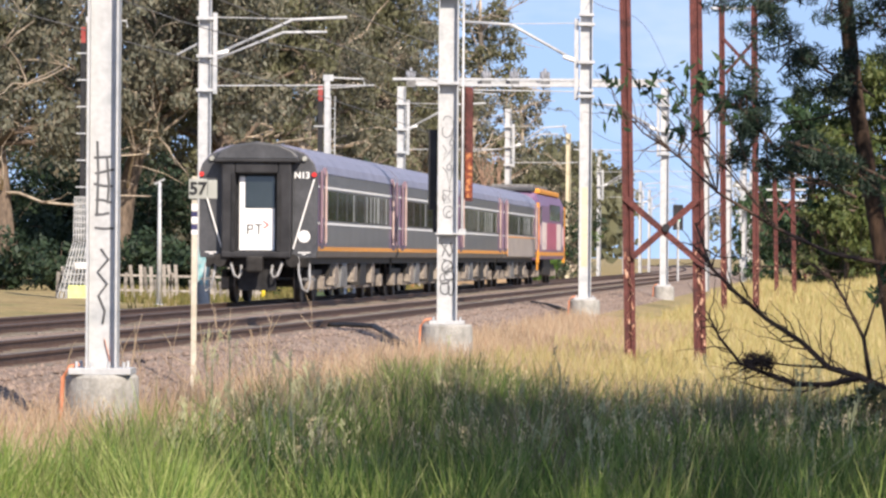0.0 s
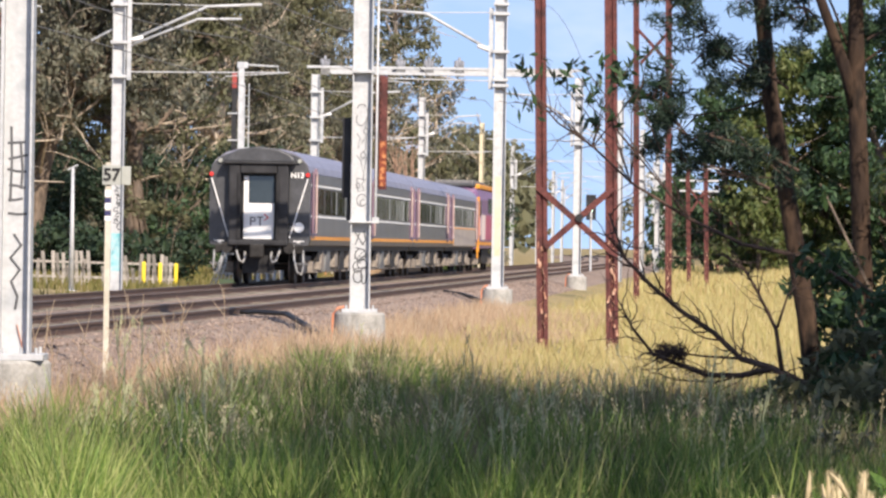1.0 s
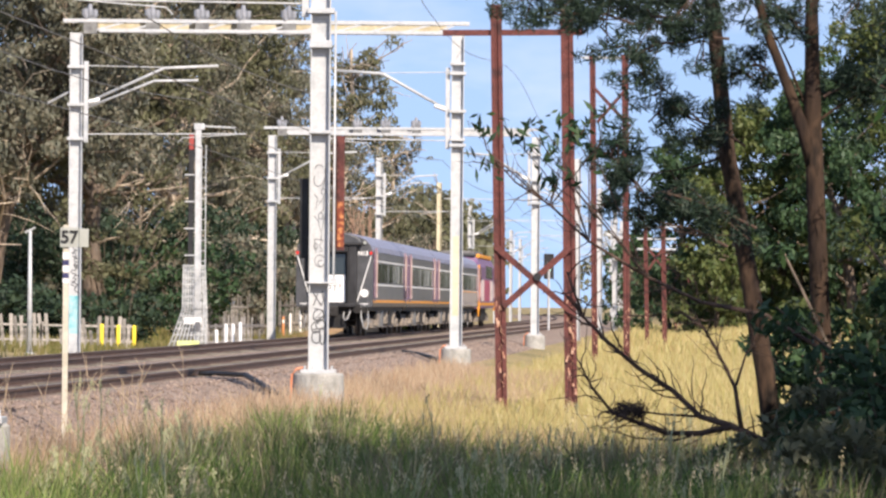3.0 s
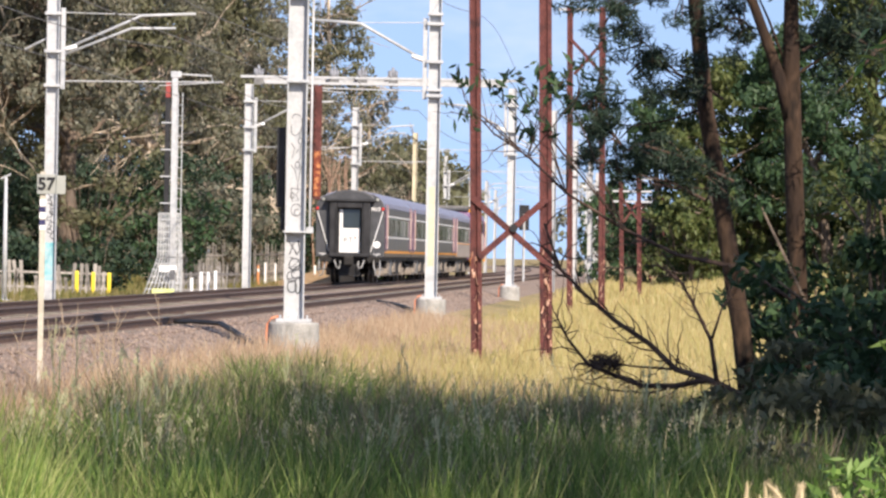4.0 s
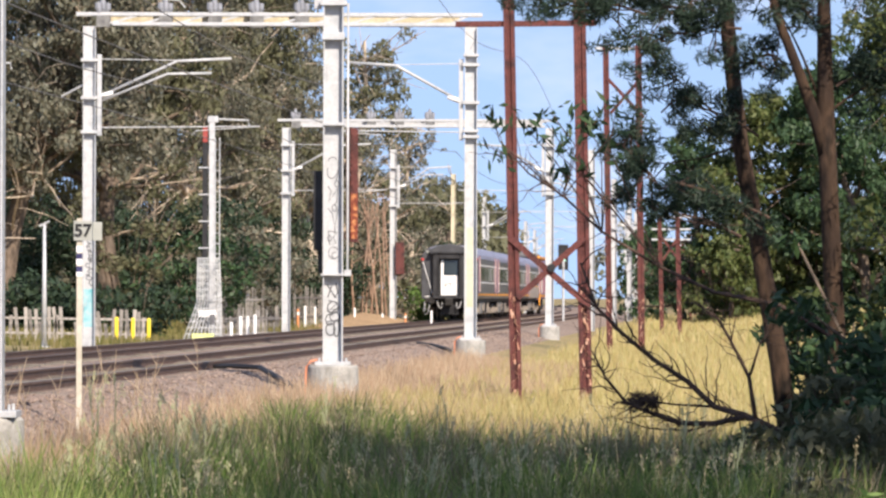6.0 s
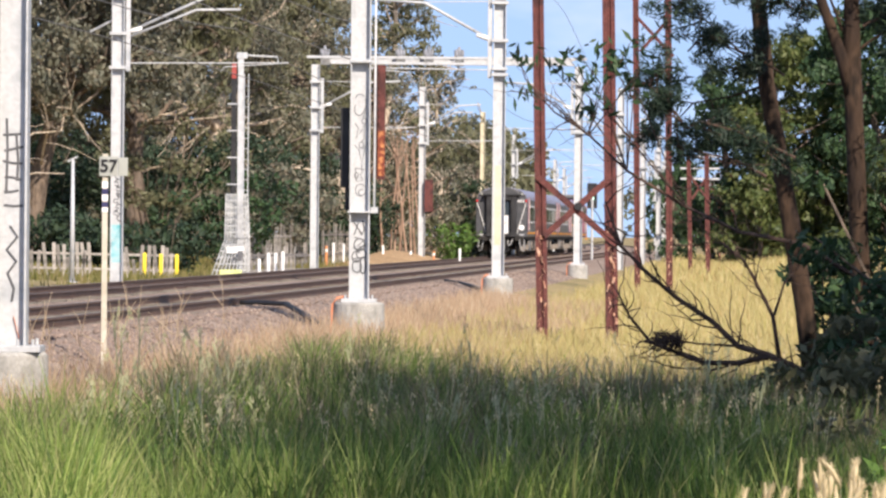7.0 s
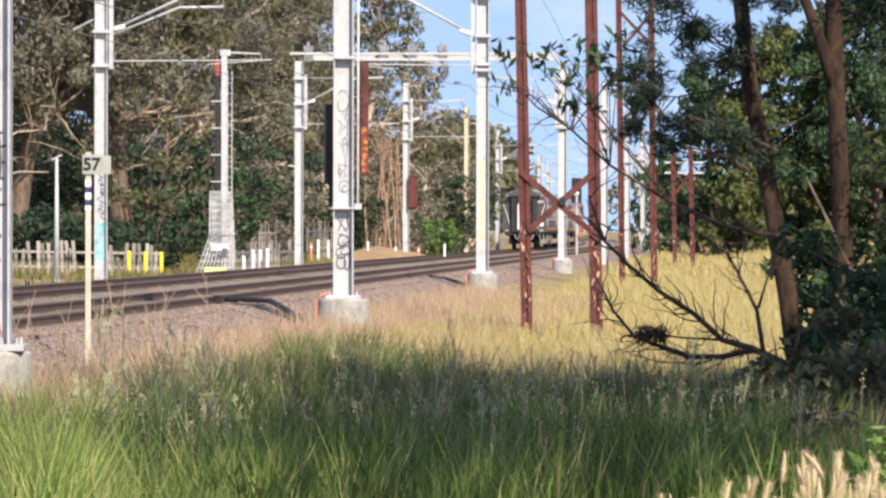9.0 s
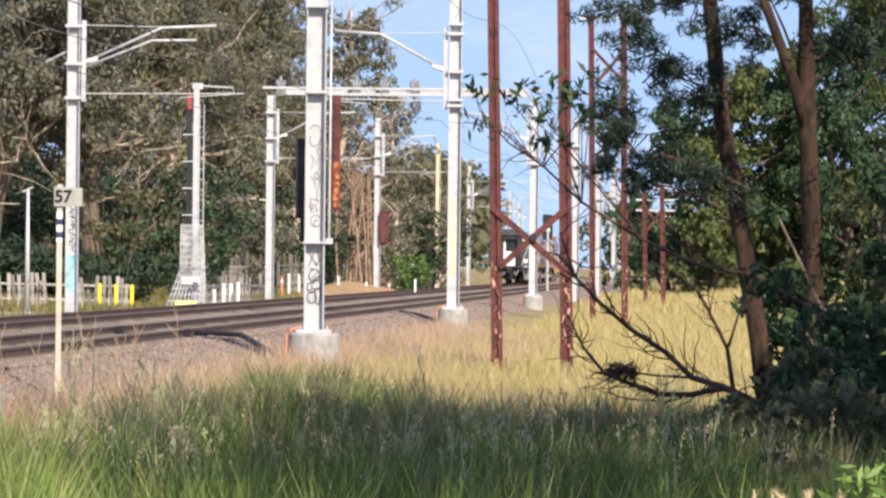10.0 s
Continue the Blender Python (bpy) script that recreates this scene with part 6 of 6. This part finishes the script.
def grass():
    rnd = np.random.RandomState(12)

    def lush(xy):
        """Fewer green blades on the dry, shady side."""
        u = xy[:, 0] / xy[:, 1]
        p = 0.45 + 0.55 * np.exp(-((u + 0.028) / 0.016) ** 2) - 0.45 * (u < -0.076) + np.clip((44 - xy[:, 1]) / 9, 0, 0.7)
        return xy[rnd.rand(len(xy)) < p]

    def away(xy):
        """The tall blades thin out on the strip close by."""
        return xy[(xy[:, 1] > 31.5) | (xy[:, 0] < -0.03 * xy[:, 1])]

    def damp(xy):
        """Green and brown grass gives way to the dry field sooner towards the pines."""
        u = xy[:, 0] / xy[:, 1]
        return xy[xy[:, 1] < 53 + 9 * np.clip((0.014 - u) / 0.022, 0, 1) + rnd.normal(size=len(xy)) * 0.9]

    shade_sheet()
    # blades for the sunny corner; the sunlight is put into their colour
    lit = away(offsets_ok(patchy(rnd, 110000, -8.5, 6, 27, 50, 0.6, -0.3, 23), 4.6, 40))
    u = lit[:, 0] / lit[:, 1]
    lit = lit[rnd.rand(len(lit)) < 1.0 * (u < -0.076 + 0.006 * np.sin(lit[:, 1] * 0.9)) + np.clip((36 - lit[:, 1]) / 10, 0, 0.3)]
    blades("sun_coloured_grass", rnd, lit, 0.42, 0.013, GRASS_LIT, "yellow-green grass coloured bright for full sun", 0.6, 0.5, 1.0)
    fans = damp(lush(offsets_ok(tussocks(rnd, 120, -6.5, 4, 36, 58, 120, 0.13), 5.2, 40)))
    blades("fan_tussock_grass", rnd, fans, 0.62, 0.017, GRASS_GREEN, "arching fans of broad green grass", 0.95, 0.4)
    oats(rnd)
    green = damp(away(lush(offsets_ok(patchy(rnd, 140000, -7.5, 8, 27, 62, 0.5, -0.2, 3), 4.6, 40))))
    blades("green_grass", rnd, green, 0.34, 0.011, GRASS_GREEN, "tall lush green grass in the foreground", 0.5, 0.65, 1.3)
    tall = damp(away(lush(offsets_ok(tussocks(rnd, 460, -7, 7, 30, 62, 60, 0.11), 5.0, 40))))
    blades("green_tussock_grass", rnd, tall, 0.60, 0.015, GRASS_GREEN, "taller tussocks of green grass", 0.5, 0.5)
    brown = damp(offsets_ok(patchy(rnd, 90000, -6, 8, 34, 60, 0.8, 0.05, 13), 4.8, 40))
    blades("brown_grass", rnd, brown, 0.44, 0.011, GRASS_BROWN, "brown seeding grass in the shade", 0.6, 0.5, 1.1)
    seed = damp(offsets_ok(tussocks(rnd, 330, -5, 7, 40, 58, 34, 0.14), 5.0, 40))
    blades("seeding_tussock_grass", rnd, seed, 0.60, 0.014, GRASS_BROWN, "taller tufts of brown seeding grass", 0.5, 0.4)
    dry = offsets_ok(patchy(rnd, 64000, -8, 10, 48, 78, 0.6, -0.1, 8), 4.4, 40)
    blades("dry_grass", rnd, dry, 0.34, 0.010, GRASS_GOLD, "tall dry golden grass among green grass", 0.5, 0.5)
    blades("dry_tussock_grass", rnd, offsets_ok(tussocks(rnd, 420, -6, 9, 52, 80, 45, 0.12), 5.0, 40), 0.38, 0.012, GRASS_GOLD, "taller tufts of dry golden grass", 0.5, 0.4)
    py = 30 + 90 * rnd.rand(46000) ** 1.4
    pink = np.stack([[near_x(q) for q in py] + (3.0 + (3.4 + 2.2 * ((py < 66) & (py > 46))) * rnd.rand(len(py)) ** 0.9), py], 1)
    blades("verge_grass", rnd, pink, 0.32, 0.010, GRASS_PINK, "short pinkish dead grass at the foot of the ballast", 0.5, 0.6)
    gold = offsets_ok(patchy(rnd, 72000, -4, 26, 66, 190, 0.3, -0.25, 6), 4.6, 60)
    blades("field_grass", rnd, gold, 0.36, 0.028, GRASS_GOLD, "sunlit golden dry grass field", 0.4, 0.5)
    far = offsets_ok(patchy(rnd, 28000, 2, 60, 190, 420, 0.2, -0.3, 7), 4.5, 90)
    blades("far_field_grass", rnd, far, 0.55, 0.085, GRASS_GOLD, "distant golden dry grass")
    left = offsets_ok(patchy(rnd, 40000, -30, 6, 130, 330, 0.3, -0.1, 9), -28, -7.8)
    blades("bank_grass", rnd, left, 0.30, 0.05, GRASS_BANK, "short mixed grass on the far side of the line")


GRASS_BANK = material("mixed_bank_grass", [(0.10, 0.11, 0.03), (0.17, 0.155, 0.05), (0.22, 0.18, 0.08)], rough=0.7, island=True, translucent=0.25)
grass()
rl = random.Random(8)
for i in range(30):
    y = rl.uniform(38, 54)
    shrub(rl.uniform(-0.03, 0.075) * y, y, rl.uniform(0.25, 0.5), rl.uniform(0.16, 0.34), 600 + i, LEAF_DARK if i % 3 else LEAF_GREEN, (0.10, 0.04), 1300, "low broad-leaved weed in shaded grass", name="leafy_weed")
for i in range(46):
    y = rl.uniform(37, 50)
    u = rl.uniform(0.030, 0.085)
    shrub(u * y, y, rl.uniform(0.45, 0.70) + 6 * max(0, u - 0.05), rl.uniform(0.28, 0.5), 660 + i, (LEAF_DARK, LEAF_OLIVE, LEAF_DARK, LEAF_GREEN, LEAF_DARK)[i % 5], (0.12, 0.05), 1300, "dark broad-leaved undergrowth in the shade", name="leafy_weed")


def straw_heads():
    """Pale feathery seed heads close to the camera, each on its stem."""
    rnd = np.random.RandomState(77)
    head = Shape()
    n = 8
    prof = [(0.0, 0.002), (0.03, 0.010), (0.08, 0.013), (0.13, 0.009), (0.17, 0.002)]
    r2 = np.random.RandomState(5)
    for k, (z, r) in enumerate(prof):
        head.v += [(r * (0.75 + 0.5 * r2.rand()) * math.cos(2 * math.pi * i / n) + 0.03 * (z / 0.17) ** 2, r * (0.75 + 0.5 * r2.rand()) * math.sin(2 * math.pi * i / n), z) for i in range(n)]
        if k:
            for i in range(n):
                a, b = (k - 1) * n + i, (k - 1) * n + (i + 1) % n
                head.f.append((a, b, b + n, a + n))
    for i in range(150):
        z, a = rnd.uniform(0.01, 0.16), rnd.uniform(0, 6.28)
        d = Vector((math.cos(a), math.sin(a), 1.2)) * 0.022
        p = Vector((0.011 * math.cos(a) + 0.03 * (z / 0.17) ** 2, 0.011 * math.sin(a), z))
        head.add([p - Vector((0.0012, 0, 0)), p + Vector((0.0012, 0, 0)), p + d], [(0, 1, 2)])
    hm = head.mesh("seed_head", STRAW)
    t = thing("straw_grass", "clump of pale straw-coloured feathery seed heads", "grass", m=pose(1.7, 22, -1.0))
    for i in range(150):
        x, y = rnd.uniform(-0.62, 0.85), rnd.uniform(-1.2, 1.6)
        top = 0.68 + 0.20 * math.exp(-((x - 0.22) / 0.34) ** 2) + rnd.uniform(-0.22, 0.10)
        lx, ly = rnd.normal() * 0.07, rnd.normal() * 0.05
        s = Shape().tube([(x, y, -0.1), (x + lx * 0.5, y + ly * 0.5, top * 0.6), (x + lx, y + ly, top)], [0.004, 0.003, 0.002], 4)
        part("stem", s, STRAW, t)
        ob = new("seed_head", hm)
        ob.parent = t
        ob.matrix_local = pose(x + lx, y + ly, top - 0.01, rnd.normal() * 8, rnd.normal() * 14 + lx * 60, rnd.uniform(0, 360))
    for i in range(150):
        x, y = rnd.uniform(-0.6, 0.9), rnd.uniform(-1.2, 1.6)
        a = rnd.uniform(0, 6.28)
        h = rnd.uniform(0.35, 0.65)
        w = Vector((math.cos(a), math.sin(a), 0))
        b = Vector((rnd.normal(), rnd.normal(), 0)) * 0.12
        p = Vector((x, y, -0.1))
        s = Shape().add([p - w * 0.005, p + w * 0.005, p + b * 0.3 + w * 0.005 + Vector((0, 0, h * 0.6)), p + b * 0.3 - w * 0.005 + Vector((0, 0, h * 0.6)), p + b + Vector((0, 0, h))], [(0, 1, 2, 3), (3, 2, 4)])
        part("blade", s, STRAW, t)


straw_heads()
PALE_STALK = material("pale_weed_stalk", [(0.28, 0.30, 0.16), (0.42, 0.42, 0.26)], 6, 0.8)
PETAL = material("yellow_petal", [(0.80, 0.60, 0.02), (0.85, 0.68, 0.05)], 6, 0.6)


def weed(x, y, h, seed, flower=False, dry=False):
    rnd = np.random.RandomState(seed)
    t = thing("flowering_weed" if flower else "weed", "thin weed with one yellow flower in green grass" if flower else "dry pinkish branching weed stalk beside the ballast" if dry else "pale branching weed stalk with seed heads in grass", "weed", "weeds", pose(x, y, ground_z(x, y) - 0.03))
    s = Shape()
    pts, rr = limb(s, rnd, (0, 0, 0), (rnd.normal() * 0.12, 0, 1), h, 0.005 if dry else 0.010, 6, 0.07, 5, 0.6)
    ends = [pts[-1]]
    for k in range(0 if flower else rnd.randint(2, 5)):
        q, _ = limb(s, rnd, pts[3 + k % 3], (rnd.normal() * 0.6, rnd.normal() * 0.3, 1), h * rnd.uniform(0.2, 0.4), 0.006, 4, 0.12, 4)
        ends.append(q[-1])
    part("stalk", s, GRASS_PINK if dry else PALE_STALK, t)
    for e in ([] if dry else ends):
        if flower:
            b = Shape()
            for k in range(10):
                a = k * 0.628
                w = Vector((math.cos(a), 0.35 * math.sin(a), math.sin(a)))
                u = Vector((-math.sin(a), 0, math.cos(a))) * 0.010
                b.add([e + u * 0.3, e - u * 0.3, e + w * 0.034 - u, e + w * 0.04, e + w * 0.034 + u], [(0, 1, 2, 3, 4)])
            part("flower", b, PETAL, t, "yellow flower head")
        else:
            b = Shape()
            c = np.array(e) + rnd.normal(size=(16, 3)) * np.array([0.012, 0.012, 0.035])
            for m in c:
                b.add([m + np.array((-0.006, 0, 0)), m + np.array((0.006, 0, 0)), m + np.array((0.002, 0, 0.028))], [(0, 1, 2)])
            tagged(part("seed_head", b, PALE_STALK, t), kind="stuff")


rw = random.Random(4)
for i in range(64):
    y = rw.uniform(35, 50)
    weed(rw.uniform(-0.085, 0.07) * y, y, rw.uniform(0.6, 1.05), 400 + i)
weed(-1.29, 37.5, 0.42, 470, True)
weed(-2.95, 36.2, 0.35, 471, True)
for i in range(26):
    y = rw.uniform(46, 64)
    weed(on_line(rw.uniform(2.2, 4.2), y, 0).x, y, rw.uniform(0.6, 1.15), 500 + i, dry=True)

# ---- the train on its way ----
CAR_LENGTH = 20.6


def rear_y(t):
    """How far along the line the last car's rear stands at t seconds."""
    return 113.1 + 19.6 * t + 0.235 * t * t


def motions():
    for i, ob in enumerate(TRAIN):
        rows = []
        for k in range(21):
            t = k * 0.5
            y = rear_y(t) + CAR_LENGTH * i
            mid = y + OFFSETS[i]
            sd = side_at(mid)
            rows.append((t, Matrix.Translation((far_x(mid), mid, 0)) @ pose(0, 0, 0, 0, 0, math.degrees(math.atan2(sd.y, sd.x)))))
        walk(ob, rows)


motions()
